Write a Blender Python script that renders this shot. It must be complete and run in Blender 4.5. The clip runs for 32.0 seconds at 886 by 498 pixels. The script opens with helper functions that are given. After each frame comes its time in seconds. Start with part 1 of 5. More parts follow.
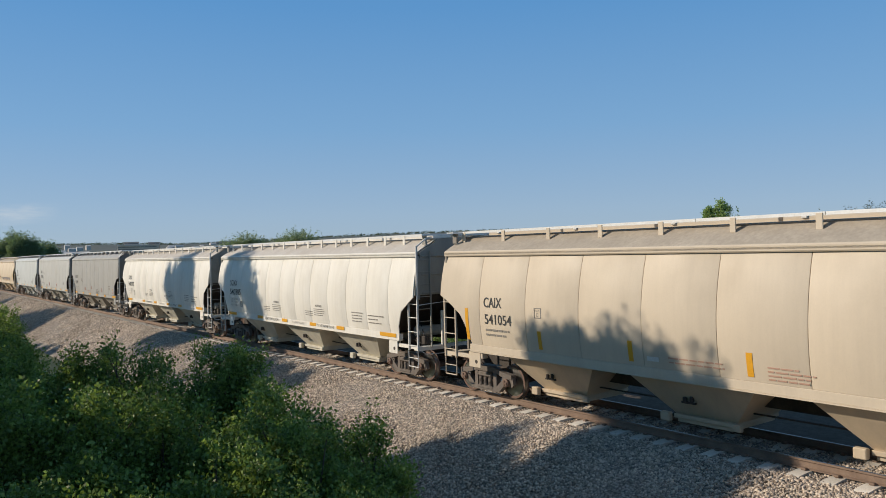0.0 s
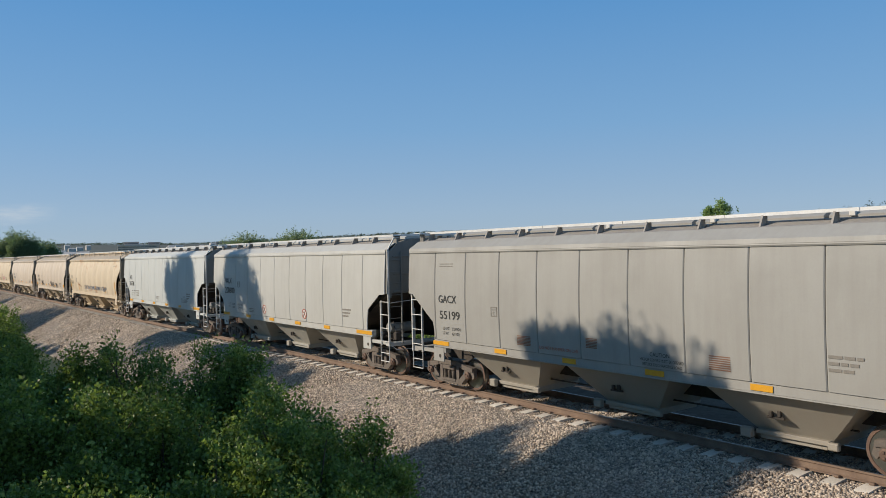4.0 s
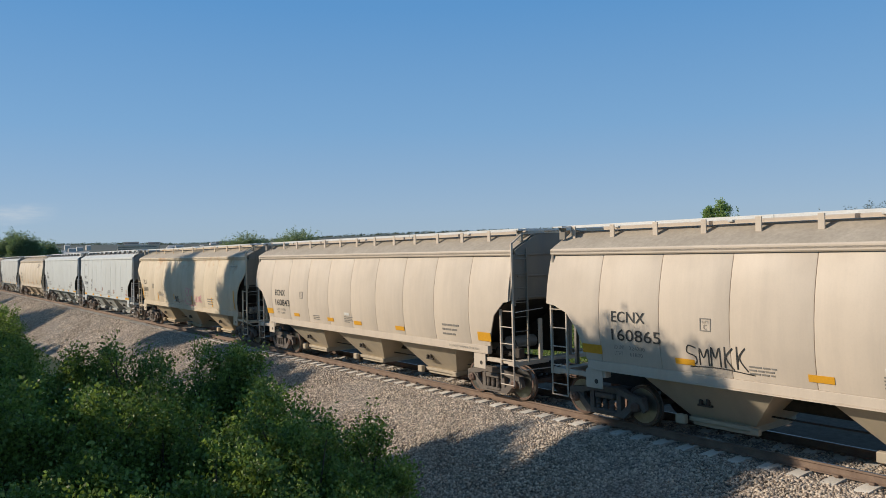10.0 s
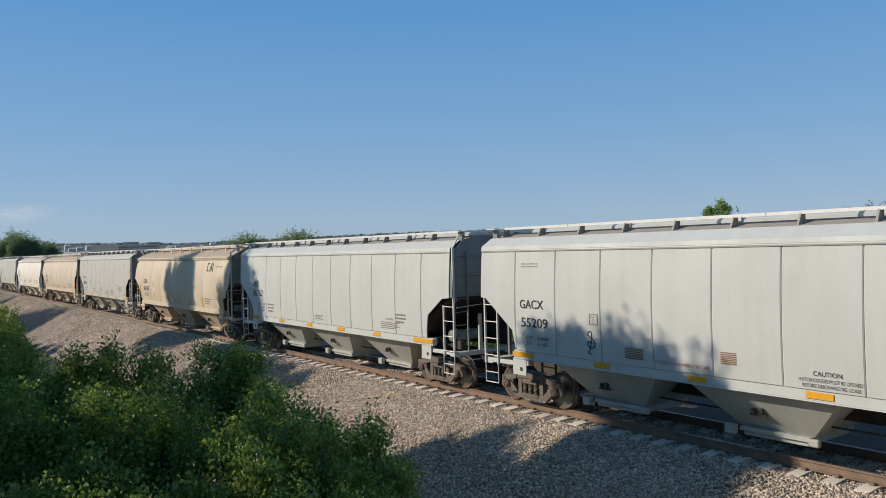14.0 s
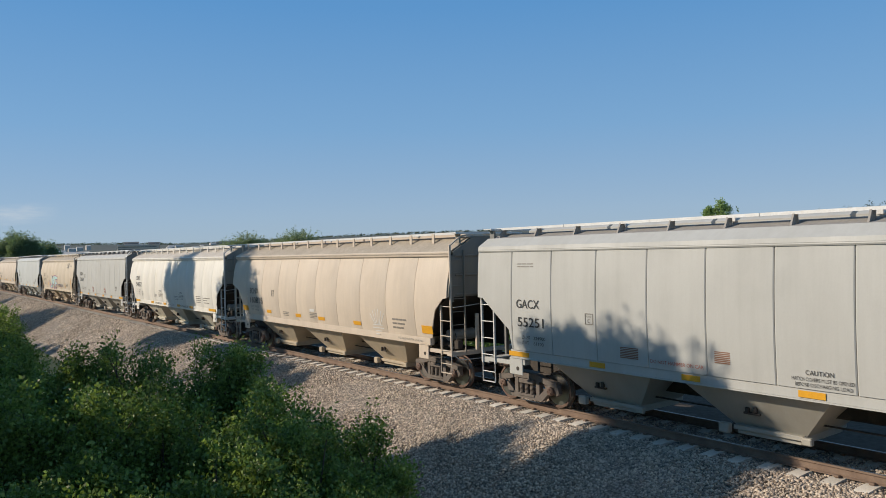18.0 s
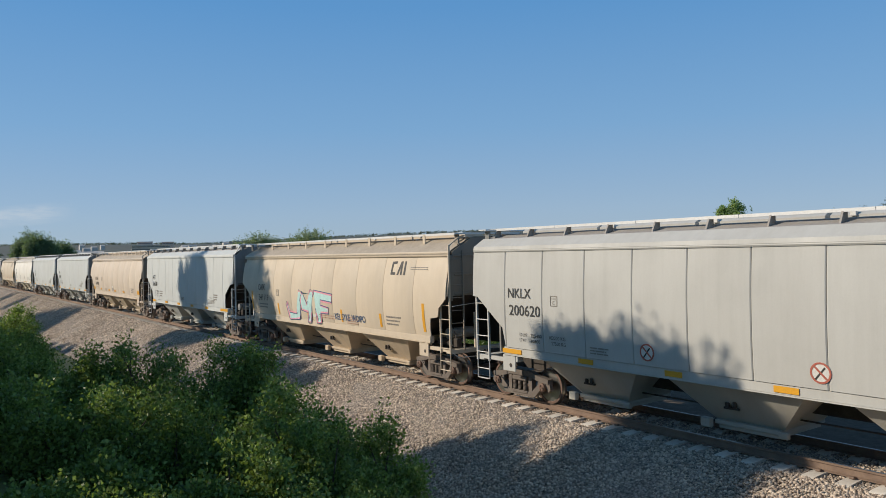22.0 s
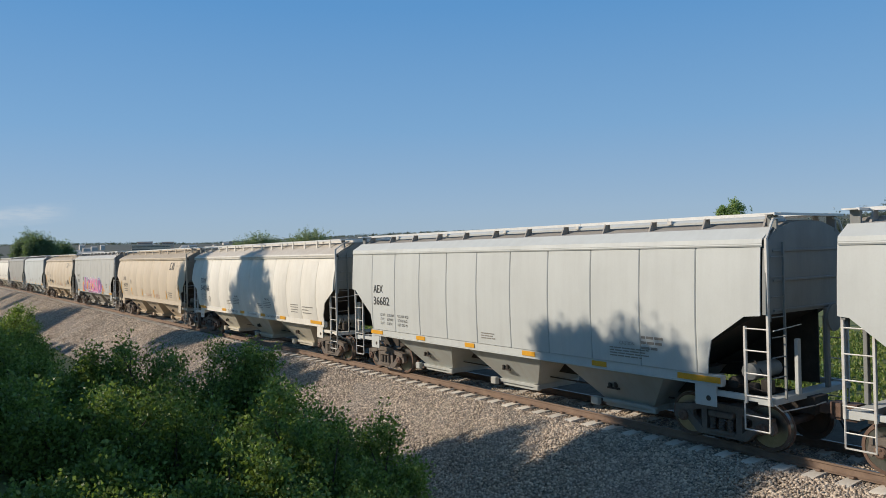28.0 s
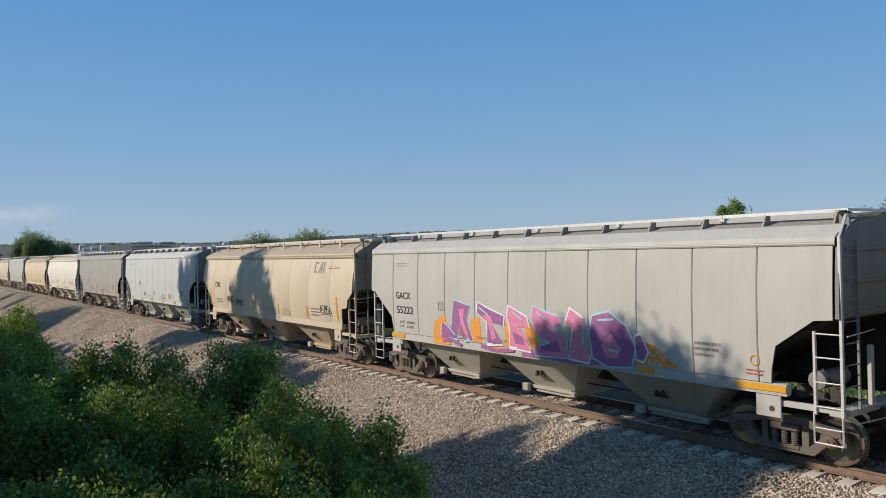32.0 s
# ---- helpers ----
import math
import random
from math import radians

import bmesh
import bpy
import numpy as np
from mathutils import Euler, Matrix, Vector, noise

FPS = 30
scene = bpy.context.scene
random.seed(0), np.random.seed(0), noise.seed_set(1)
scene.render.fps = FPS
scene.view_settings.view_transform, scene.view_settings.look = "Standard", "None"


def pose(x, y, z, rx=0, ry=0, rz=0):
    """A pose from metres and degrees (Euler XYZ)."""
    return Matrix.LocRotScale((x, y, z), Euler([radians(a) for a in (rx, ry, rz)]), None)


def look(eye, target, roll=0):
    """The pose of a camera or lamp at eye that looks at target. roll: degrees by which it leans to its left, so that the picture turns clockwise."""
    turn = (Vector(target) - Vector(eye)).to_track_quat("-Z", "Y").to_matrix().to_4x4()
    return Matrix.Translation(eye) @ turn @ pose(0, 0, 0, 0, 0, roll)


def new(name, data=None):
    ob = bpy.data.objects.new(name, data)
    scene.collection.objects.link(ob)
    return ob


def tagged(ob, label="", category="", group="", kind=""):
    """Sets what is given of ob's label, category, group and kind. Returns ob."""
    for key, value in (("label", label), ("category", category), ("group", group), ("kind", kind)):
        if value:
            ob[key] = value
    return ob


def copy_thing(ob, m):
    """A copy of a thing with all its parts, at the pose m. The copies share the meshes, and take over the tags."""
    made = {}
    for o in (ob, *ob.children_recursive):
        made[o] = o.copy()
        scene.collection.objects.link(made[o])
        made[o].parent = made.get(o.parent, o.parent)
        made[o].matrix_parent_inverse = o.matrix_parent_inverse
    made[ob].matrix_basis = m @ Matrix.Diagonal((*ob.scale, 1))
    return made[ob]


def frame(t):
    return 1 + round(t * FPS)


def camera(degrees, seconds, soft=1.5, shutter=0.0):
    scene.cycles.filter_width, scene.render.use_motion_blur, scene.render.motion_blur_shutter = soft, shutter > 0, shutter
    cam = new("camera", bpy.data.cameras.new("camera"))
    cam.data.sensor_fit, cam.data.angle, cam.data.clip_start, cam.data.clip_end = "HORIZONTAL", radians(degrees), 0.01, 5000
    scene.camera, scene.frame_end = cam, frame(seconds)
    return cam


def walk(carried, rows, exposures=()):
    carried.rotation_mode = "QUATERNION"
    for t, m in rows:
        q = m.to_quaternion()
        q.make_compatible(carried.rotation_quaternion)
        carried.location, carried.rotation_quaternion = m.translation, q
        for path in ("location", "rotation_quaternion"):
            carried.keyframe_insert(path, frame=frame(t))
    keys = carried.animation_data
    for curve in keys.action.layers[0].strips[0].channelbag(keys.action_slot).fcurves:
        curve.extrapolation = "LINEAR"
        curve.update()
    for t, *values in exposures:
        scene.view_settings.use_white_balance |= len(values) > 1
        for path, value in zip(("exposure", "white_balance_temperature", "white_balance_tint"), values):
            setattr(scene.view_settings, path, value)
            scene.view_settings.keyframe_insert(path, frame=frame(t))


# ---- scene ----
FOV = 60.888
PITCH, ROLL = 0.16, 1.367
EYE = (0.0, 0.0, 4.083)
TRACK = 14.661          # centre line of the track, metres to the right of the lens
cam = camera(FOV, 32.0, soft=0.6)


def aim(yaw):
    """Pose of the camera turned yaw degrees to the right of the track's far direction."""
    a, p = radians(yaw), radians(PITCH)
    way = Vector((math.sin(a) * math.cos(p), math.cos(a) * math.cos(p), math.sin(p)))
    return look(EYE, Vector(EYE) + 10 * way, -ROLL)


walk(cam, [(0.0, aim(36.655)), (18.0, aim(36.655)), (19.0, aim(36.64)), (19.5, aim(36.365)), (20.0, aim(36.06)),
           (20.5, aim(35.86)), (21.0, aim(35.787)), (21.5, aim(35.751)), (23.0, aim(35.751)), (32.0, aim(35.751))],
     exposures=[(0.0, 0.0), (32.0, 0.0)])

# ---- light: low evening sun from beyond the left edge of the view ----
TO_SUN = Vector((-0.706, 0.530, 0.469)).normalized()
world = bpy.data.worlds.new("sky")
scene.world = world
world.use_nodes = True
wn = world.node_tree
wn.nodes.clear()
sky = wn.nodes.new("ShaderNodeTexSky")
sky.sky_type = "NISHITA"
sky.sun_disc = False
sky.sun_elevation = math.asin(TO_SUN.z)
sky.sun_rotation = math.atan2(TO_SUN.x, TO_SUN.y)
sky.altitude, sky.air_density, sky.dust_density, sky.ozone_density = 1600, 0.9, 0.15, 1.4
bgn = wn.nodes.new("ShaderNodeBackground")
bgn.inputs["Strength"].default_value = 0.10
won = wn.nodes.new("ShaderNodeOutputWorld")
tint = wn.nodes.new("ShaderNodeMix")
tint.data_type, tint.blend_type = "RGBA", "MULTIPLY"
tint.inputs[0].default_value = 1.0
tint.inputs[7].default_value = (0.88, 0.98, 1.10, 1)
wn.links.new(sky.outputs["Color"], tint.inputs[6])
# summer air: the sky pales smoothly from deep blue overhead to a whitish horizon
tc = wn.nodes.new("ShaderNodeTexCoord")
sep = wn.nodes.new("ShaderNodeSeparateXYZ")
fade = wn.nodes.new("ShaderNodeValToRGB")
fade.color_ramp.elements[0].position, fade.color_ramp.elements[0].color = 0.0, (0.34, 0.44, 0.55, 1)
fade.color_ramp.elements[1].position, fade.color_ramp.elements[1].color = 1.0, (0.08, 0.17, 0.31, 1)
for at, c in ((0.05, (0.315, 0.445, 0.60)), (0.16, (0.20, 0.392, 0.638)), (0.31, (0.11, 0.312, 0.62))):
    el = fade.color_ramp.elements.new(at)
    el.color = (*c, 1)
lift = wn.nodes.new("ShaderNodeMix")
lift.data_type, lift.blend_type, lift.clamp_result = "RGBA", "MULTIPLY", False
lift.inputs[0].default_value, lift.inputs[7].default_value = 1.0, (10, 10, 10, 1)
both_skies = wn.nodes.new("ShaderNodeMix")
both_skies.data_type = "RGBA"
both_skies.inputs[0].default_value = 0.88
wn.links.new(tc.outputs["Generated"], sep.inputs["Vector"])
wn.links.new(sep.outputs["Z"], fade.inputs["Fac"])
wn.links.new(fade.outputs["Color"], lift.inputs[6])
wn.links.new(tint.outputs[2], both_skies.inputs[6])
wn.links.new(lift.outputs[2], both_skies.inputs[7])
# one thin wisp of cloud low over the valley
def sky_math(op, a, b):
    n = wn.nodes.new("ShaderNodeMath")
    n.operation = op
    for sock, v in zip(n.inputs, (a, b)):
        if isinstance(v, float):
            sock.default_value = v
        else:
            wn.links.new(v, sock)
    return n.outputs[0]


def sky_range(v, lo, hi, a, b):
    n = wn.nodes.new("ShaderNodeMapRange")
    n.interpolation_type = "SMOOTHSTEP"
    for sock, q in zip(("From Min", "From Max", "To Min", "To Max"), (lo, hi, a, b)):
        n.inputs[sock].default_value = q
    wn.links.new(v, n.inputs["Value"])
    return n.outputs[0]


bearing = sky_math("ARCTAN2", sep.outputs["X"], sep.outputs["Y"])
tilt = sky_math("ADD", sep.outputs["Z"], sky_math("MULTIPLY", bearing, -0.10))
wisp = wn.nodes.new("ShaderNodeTexNoise")
wisp_map = wn.nodes.new("ShaderNodeMapping")
wisp_map.inputs["Scale"].default_value = (10, 10, 60)
wn.links.new(tc.outputs["Generated"], wisp_map.inputs["Vector"])
wn.links.new(wisp_map.outputs["Vector"], wisp.inputs["Vector"])
veil = sky_math("MULTIPLY", sky_math("MULTIPLY", sky_range(bearing, -0.25, 0.09, 0.0, 1.0), sky_range(bearing, 0.125, 0.178, 1.0, 0.0)),
                sky_math("MULTIPLY", sky_range(tilt, 0.026, 0.040, 0.0, 1.0), sky_range(tilt, 0.044, 0.056, 1.0, 0.0)))
veil = sky_math("MULTIPLY", veil, sky_range(wisp.outputs["Fac"], 0.25, 0.75, 0.15, 0.55))
cloud = wn.nodes.new("ShaderNodeMix")
cloud.data_type = "RGBA"
cloud.inputs[7].default_value = (5.6, 6.2, 6.8, 1)
wn.links.new(veil, cloud.inputs[0])
wn.links.new(both_skies.outputs[2], cloud.inputs[6])
wn.links.new(cloud.outputs[2], bgn.inputs["Color"])
wn.links.new(bgn.outputs["Background"], won.inputs["Surface"])
sun = new("sun", bpy.data.lights.new("sun", "SUN"))
sun.data.energy, sun.data.angle, sun.data.color = 4.4, radians(0.55), (1.0, 0.875, 0.715)
sun.matrix_world = look(TO_SUN * 80, (0, 0, 0))

# ---- materials ----


def shader(name, base, rough=0.6, metal=0.0):
    m = bpy.data.materials.new(name)
    m.use_nodes = True
    p = m.node_tree.nodes["Principled BSDF"]
    p.inputs["Base Color"].default_value = (*base, 1)
    p.inputs["Roughness"].default_value = rough
    p.inputs["Metallic"].default_value = metal
    return m, m.node_tree, p


def mix_rgb(nt, fac, a, b, blend="MIX"):
    n = nt.nodes.new("ShaderNodeMix")
    n.data_type, n.blend_type = "RGBA", blend
    for sock, v in ((n.inputs[0], fac), (n.inputs[6], a), (n.inputs[7], b)):
        if isinstance(v, (int, float)):
            sock.default_value = v
        elif isinstance(v, tuple):
            sock.default_value = (*v, 1)
        else:
            nt.links.new(v, sock)
    return n.outputs[2]


def noise_tex(nt, scale, detail=4.0, rough=0.6, stretch=(1, 1, 1), world_space=False):
    tc = nt.nodes.new("ShaderNodeTexCoord")
    src = tc.outputs["Object"]
    if world_space:
        src = nt.nodes.new("ShaderNodeNewGeometry").outputs["Position"]
    mp = nt.nodes.new("ShaderNodeMapping")
    mp.inputs["Scale"].default_value = stretch
    nt.links.new(src, mp.inputs["Vector"])
    n = nt.nodes.new("ShaderNodeTexNoise")
    n.inputs["Scale"].default_value, n.inputs["Detail"].default_value, n.inputs["Roughness"].default_value = scale, detail, rough
    nt.links.new(mp.outputs["Vector"], n.inputs["Vector"])
    return n.outputs["Fac"]


def ramp(nt, fac, lo, hi, a=0.0, b=1.0):
    n = nt.nodes.new("ShaderNodeMapRange")
    n.inputs["From Min"].default_value, n.inputs["From Max"].default_value = lo, hi
    n.inputs["To Min"].default_value, n.inputs["To Max"].default_value = a, b
    nt.links.new(fac, n.inputs["Value"])
    return n.outputs["Result"]


def bump(nt, p, height, strength, dist):
    b = nt.nodes.new("ShaderNodeBump")
    b.inputs["Strength"].default_value, b.inputs["Distance"].default_value = strength, dist
    nt.links.new(height, b.inputs["Height"])
    nt.links.new(b.outputs["Normal"], p.inputs["Normal"])


def random_of(nt):
    return nt.nodes.new("ShaderNodeObjectInfo").outputs["Random"]


def surface(name, base, other, scale=6.0, rough=0.7, metal=0.0, relief=0.3, dist=0.01, world_space=False, vary=0.12):
    """Two-tone grain with fine relief and a slight change from piece to piece."""
    m, nt, p = shader(name, base, rough, metal)
    big = noise_tex(nt, scale, 5, 0.65, world_space=world_space)
    fine = noise_tex(nt, scale * 9, 3, 0.6, world_space=world_space)
    col = mix_rgb(nt, ramp(nt, big, 0.35, 0.68), base, other)
    col = mix_rgb(nt, ramp(nt, fine, 0.3, 0.75, 0.0, 0.5), col, tuple(c * 0.6 for c in base))
    col = mix_rgb(nt, ramp(nt, random_of(nt), 0, 1, 0, vary), col, tuple(c * 0.45 for c in other))
    nt.links.new(col, p.inputs["Base Color"])
    bump(nt, p, fine, relief, dist)
    return m


def paint(name, base, grime, dirt=0.5, rust=0.0, rough=0.6):
    """Weathered railcar paint: faint vertical wash marks, road dust, a few rust runs."""
    m, nt, p = shader(name, base, rough)
    wash = noise_tex(nt, 1.0, 6, 0.7, stretch=(1.5, 2.6, 0.22))
    patch = noise_tex(nt, 0.7, 5, 0.6)
    fine = noise_tex(nt, 26, 3, 0.7)
    col = mix_rgb(nt, ramp(nt, wash, 0.42, 0.75, 0.0, dirt), base, grime)
    col = mix_rgb(nt, ramp(nt, patch, 0.45, 0.8, 0.0, dirt * 0.7), col, tuple(c * 0.8 for c in grime))
    col = mix_rgb(nt, ramp(nt, fine, 0.45, 0.8, 0.0, 0.16), col, tuple(c * 0.7 for c in base))
    if rust:
        spots = noise_tex(nt, 1.1, 7, 0.72, stretch=(1, 0.7, 1.1))
        high = nt.nodes.new("ShaderNodeSeparateXYZ")      # rust bleeds out of the roof seam
        nt.links.new(nt.nodes.new("ShaderNodeTexCoord").outputs["Object"], high.inputs["Vector"])
        near_roof = ramp(nt, high.outputs["Z"], 2.7, 3.7, 0.12, 1.0)
        much = nt.nodes.new("ShaderNodeMath")
        much.operation = "MULTIPLY"
        nt.links.new(ramp(nt, spots, 0.52, 0.66, 0.0, rust), much.inputs[0])
        nt.links.new(near_roof, much.inputs[1])
        col = mix_rgb(nt, much.outputs[0], col, (0.46, 0.20, 0.045))
    col = mix_rgb(nt, ramp(nt, random_of(nt), 0, 1, 0, 0.05), col, (0.25, 0.22, 0.18))
    nt.links.new(col, p.inputs["Base Color"])
    nt.links.new(ramp(nt, patch, 0.3, 0.8, rough - 0.08, rough + 0.2), p.inputs["Roughness"])
    bump(nt, p, noise_tex(nt, 2.2, 3, 0.5), 0.25, 0.012)
    return m


def leaf_shader(name, base, other, through_light=0.35):
    m, nt, p = shader(name, base, 0.5)
    isl = nt.nodes.new("ShaderNodeNewGeometry").outputs["Random Per Island"]
    col = mix_rgb(nt, isl, base, other)
    nt.links.new(col, p.inputs["Base Color"])
    tr = nt.nodes.new("ShaderNodeBsdfTranslucent")
    nt.links.new(mix_rgb(nt, 0.5, col, (0.30, 0.42, 0.04)), tr.inputs["Color"])
    mx = nt.nodes.new("ShaderNodeMixShader")
    mx.inputs["Fac"].default_value = through_light
    out = nt.nodes["Material Output"]
    nt.links.new(p.outputs["BSDF"], mx.inputs[1])
    nt.links.new(tr.outputs["BSDF"], mx.inputs[2])
    nt.links.new(mx.outputs["Shader"], out.inputs["Surface"])
    return m


PAINT = {
    "white": paint("white_paint", (0.76, 0.725, 0.645), (0.50, 0.45, 0.37), 0.36),
    "tan": paint("tan_paint", (0.60, 0.505, 0.38), (0.44, 0.365, 0.28), 0.35),
    "beige": paint("beige_paint", (0.62, 0.52, 0.41), (0.42, 0.355, 0.29), 0.36),
    "ochre": paint("ochre_paint", (0.655, 0.54, 0.385), (0.47, 0.37, 0.25), 0.42, 0.55),
    "blue": paint("blue_grey_paint", (0.545, 0.565, 0.545), (0.39, 0.39, 0.37), 0.30),
    "grey": paint("grey_paint", (0.50, 0.495, 0.46), (0.34, 0.33, 0.30), 0.32),
    "dark": paint("dark_grey_paint", (0.37, 0.36, 0.33), (0.27, 0.25, 0.22), 0.40),
}
ROOFA = surface("dusty_curved_roof", (0.40, 0.34, 0.265), (0.50, 0.43, 0.34), 1.2, 0.8, relief=0.15)
ROOFW = surface("dusty_white_roof", (0.58, 0.54, 0.48), (0.50, 0.44, 0.37), 1.2, 0.8, relief=0.15)
ROOF = surface("dusty_roof", (0.34, 0.315, 0.285), (0.43, 0.395, 0.35), 1.6, 0.8, relief=0.15)
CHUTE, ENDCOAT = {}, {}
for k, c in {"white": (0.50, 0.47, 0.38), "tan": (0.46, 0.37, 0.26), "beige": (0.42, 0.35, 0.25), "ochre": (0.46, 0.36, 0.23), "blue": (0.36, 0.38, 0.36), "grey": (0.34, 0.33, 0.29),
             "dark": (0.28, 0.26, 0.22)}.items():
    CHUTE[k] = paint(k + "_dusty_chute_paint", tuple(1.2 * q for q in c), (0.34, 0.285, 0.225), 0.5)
    # end paint: base halved, so the shade between cars sits in the colour
    ENDCOAT[k] = paint(k + "_grimy_shaded_end_paint", tuple(0.50 * q + 0.065 for q in c), (0.15, 0.155, 0.165), 0.6)
# grime of the running gear; on hull and shear plates it paints shade
UNDER = surface("grimy_shade_steel", (0.050, 0.043, 0.038), (0.10, 0.082, 0.065), 3.0, 0.75, 0.2)
TRUCK = surface("dusty_cast_steel", (0.15, 0.125, 0.107), (0.22, 0.185, 0.155), 4.0, 0.8, 0.1, 0.4)
WHEEL = surface("rusty_wheel_steel", (0.21, 0.135, 0.10), (0.145, 0.095, 0.075), 5.0, 0.7, 0.3)
TREAD = surface("polished_tread", (0.55, 0.53, 0.50), (0.4, 0.38, 0.35), 8.0, 0.28, 0.9, 0.05)
RAIL = surface("rusty_rail", (0.29, 0.205, 0.148), (0.20, 0.135, 0.10), 3.0, 0.75, 0.2, 0.3)
RAILTOP = surface("worn_rail_head", (0.34, 0.29, 0.25), (0.26, 0.2, 0.16), 5.0, 0.38, 0.8, 0.05)
TIE = surface("weathered_concrete", (0.78, 0.72, 0.63), (0.66, 0.59, 0.50), 5.0, 0.9, relief=0.5, vary=0.35)
YELLOW = surface("yellow_reflective", (0.85, 0.42, 0.03), (0.75, 0.36, 0.03), 8.0, 0.4, relief=0.05)
BLACK = surface("black_stencil", (0.035, 0.033, 0.03), (0.06, 0.055, 0.05), 9.0, 0.6, relief=0.02, vary=0.0)
FADED = surface("faded_stencil", (0.24, 0.22, 0.19), (0.30, 0.27, 0.23), 9.0, 0.6, relief=0.02, vary=0.0)
REDINK = surface("red_stencil", (0.42, 0.10, 0.07), (0.5, 0.16, 0.10), 9.0, 0.6, relief=0.02, vary=0.0)
PALERED = surface("faded_red_stencil", (0.50, 0.29, 0.21), (0.55, 0.36, 0.27), 9.0, 0.6, relief=0.02, vary=0.0)
BROWN = surface("brown_placard", (0.26, 0.12, 0.075), (0.32, 0.17, 0.10), 9.0, 0.6, relief=0.02)
WHITEINK = surface("white_stencil", (0.75, 0.73, 0.68), (0.65, 0.62, 0.57), 9.0, 0.6, relief=0.02, vary=0.0)
# gravel beyond the rails, darkened in colour to stand for the train's shade
SHADED_BED = surface("shade_dark_gravel", (0.105, 0.086, 0.070), (0.17, 0.14, 0.112), 6.0, 0.95, relief=0.8, dist=0.03, world_space=True)
SHADED_BED.node_tree.nodes["Principled BSDF"].inputs["Specular IOR Level"].default_value = 0.08
RUBBER = surface("black_hose", (0.02, 0.02, 0.02), (0.035, 0.033, 0.03), 9.0, 0.6)
WALKWAY = surface("bright_galvanised_grating", (0.80, 0.80, 0.78), (0.70, 0.69, 0.66), 4.0, 0.45, 0.15, 0.1)
GALV = surface("pale_ladder_paint", (0.76, 0.75, 0.71), (0.6, 0.57, 0.52), 5.0, 0.5, 0.1)
LEAF = leaf_shader("shrub_leaf", (0.036, 0.072, 0.018), (0.28, 0.39, 0.10), 0.40)
VALLEYLEAF = leaf_shader("valley_leaf", (0.13, 0.19, 0.115), (0.21, 0.28, 0.165), 0.40)
# lighter leaf copy: the sunlit look of the tree tops is in the colour
BRIGHTLEAF = leaf_shader("sunlit_leaf", (0.28, 0.39, 0.15), (0.40, 0.52, 0.22), 0.45)
TREELEAF = leaf_shader("tree_leaf", (0.09, 0.15, 0.045), (0.16, 0.23, 0.07), 0.3)
# next two greens are greyed: haze of distance put into the leaf colour
FARLEAF = leaf_shader("far_leaf", (0.24, 0.29, 0.16), (0.32, 0.37, 0.22), 0.35)
HAZELEAF = leaf_shader("distant_leaf", (0.085, 0.11, 0.085), (0.12, 0.14, 0.105), 0.1)
BARK = surface("bark", (0.10, 0.075, 0.055), (0.16, 0.125, 0.095), 6.0, 0.95, relief=0.6)
GRASS = surface("dry_grass", (0.10, 0.14, 0.035), (0.20, 0.20, 0.07), 0.9, 0.95, relief=0.8, dist=0.05, world_space=True)
STONE, stn, stp = shader("ballast_stone", (0.3, 0.25, 0.22), 0.9)
isl = stn.nodes.new("ShaderNodeNewGeometry").outputs["Random Per Island"]
scol = mix_rgb(stn, isl, (0.21, 0.165, 0.13), (0.78, 0.65, 0.51))
scol = mix_rgb(stn, ramp(stn, noise_tex(stn, 0.35, 4, 0.6, world_space=True), 0.4, 0.7, 0, 0.3), scol, (0.25, 0.19, 0.15))
stn.links.new(scol, stp.inputs["Base Color"])
bump(stn, stp, noise_tex(stn, 60, 3, 0.6, world_space=True), 0.4, 0.01)
GRAVEL, gvn, gvp = shader("ballast_bed", (0.27, 0.22, 0.19), 0.95)
vor = gvn.nodes.new("ShaderNodeTexVoronoi")
vor.inputs["Scale"].default_value = 21.0
gvn.links.new(gvn.nodes.new("ShaderNodeNewGeometry").outputs["Position"], vor.inputs["Vector"])
gcol = mix_rgb(gvn, ramp(gvn, vor.outputs["Color"], 0, 1), (0.17, 0.14, 0.115), (0.66, 0.57, 0.48))
# cell edges go near-black: shade in the gaps between stones, as colour
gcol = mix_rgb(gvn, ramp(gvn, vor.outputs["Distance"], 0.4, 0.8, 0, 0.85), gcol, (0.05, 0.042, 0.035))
gcol = mix_rgb(gvn, ramp(gvn, noise_tex(gvn, 0.3, 4, 0.6, world_space=True), 0.4, 0.7, 0, 0.3), gcol, (0.22, 0.17, 0.13))
gvn.links.new(gcol, gvp.inputs["Base Color"])
inv = ramp(gvn, vor.outputs["Distance"], 0, 0.8, 1, 0)
bump(gvn, gvp, inv, 1.0, 0.045)

# ---- mesh helpers: a shape is (vertices, faces) ----


def box(x0, x1, y0, y1, z0, z1, c=0.0):
    """A box; c cuts its edges."""
    if c <= 0:
        v = [(x, y, z) for x in (x0, x1) for y in (y0, y1) for z in (z0, z1)]
        return v, [(0, 1, 3, 2), (4, 6, 7, 5), (0, 4, 5, 1), (2, 3, 7, 6), (0, 2, 6, 4), (1, 5, 7, 3)]
    bm = bmesh.new()
    bmesh.ops.create_cube(bm, size=1)
    for w in bm.verts:
        w.co = Vector(((x0 + x1) / 2 + w.co.x * (x1 - x0), (y0 + y1) / 2 + w.co.y * (y1 - y0), (z0 + z1) / 2 + w.co.z * (z1 - z0)))
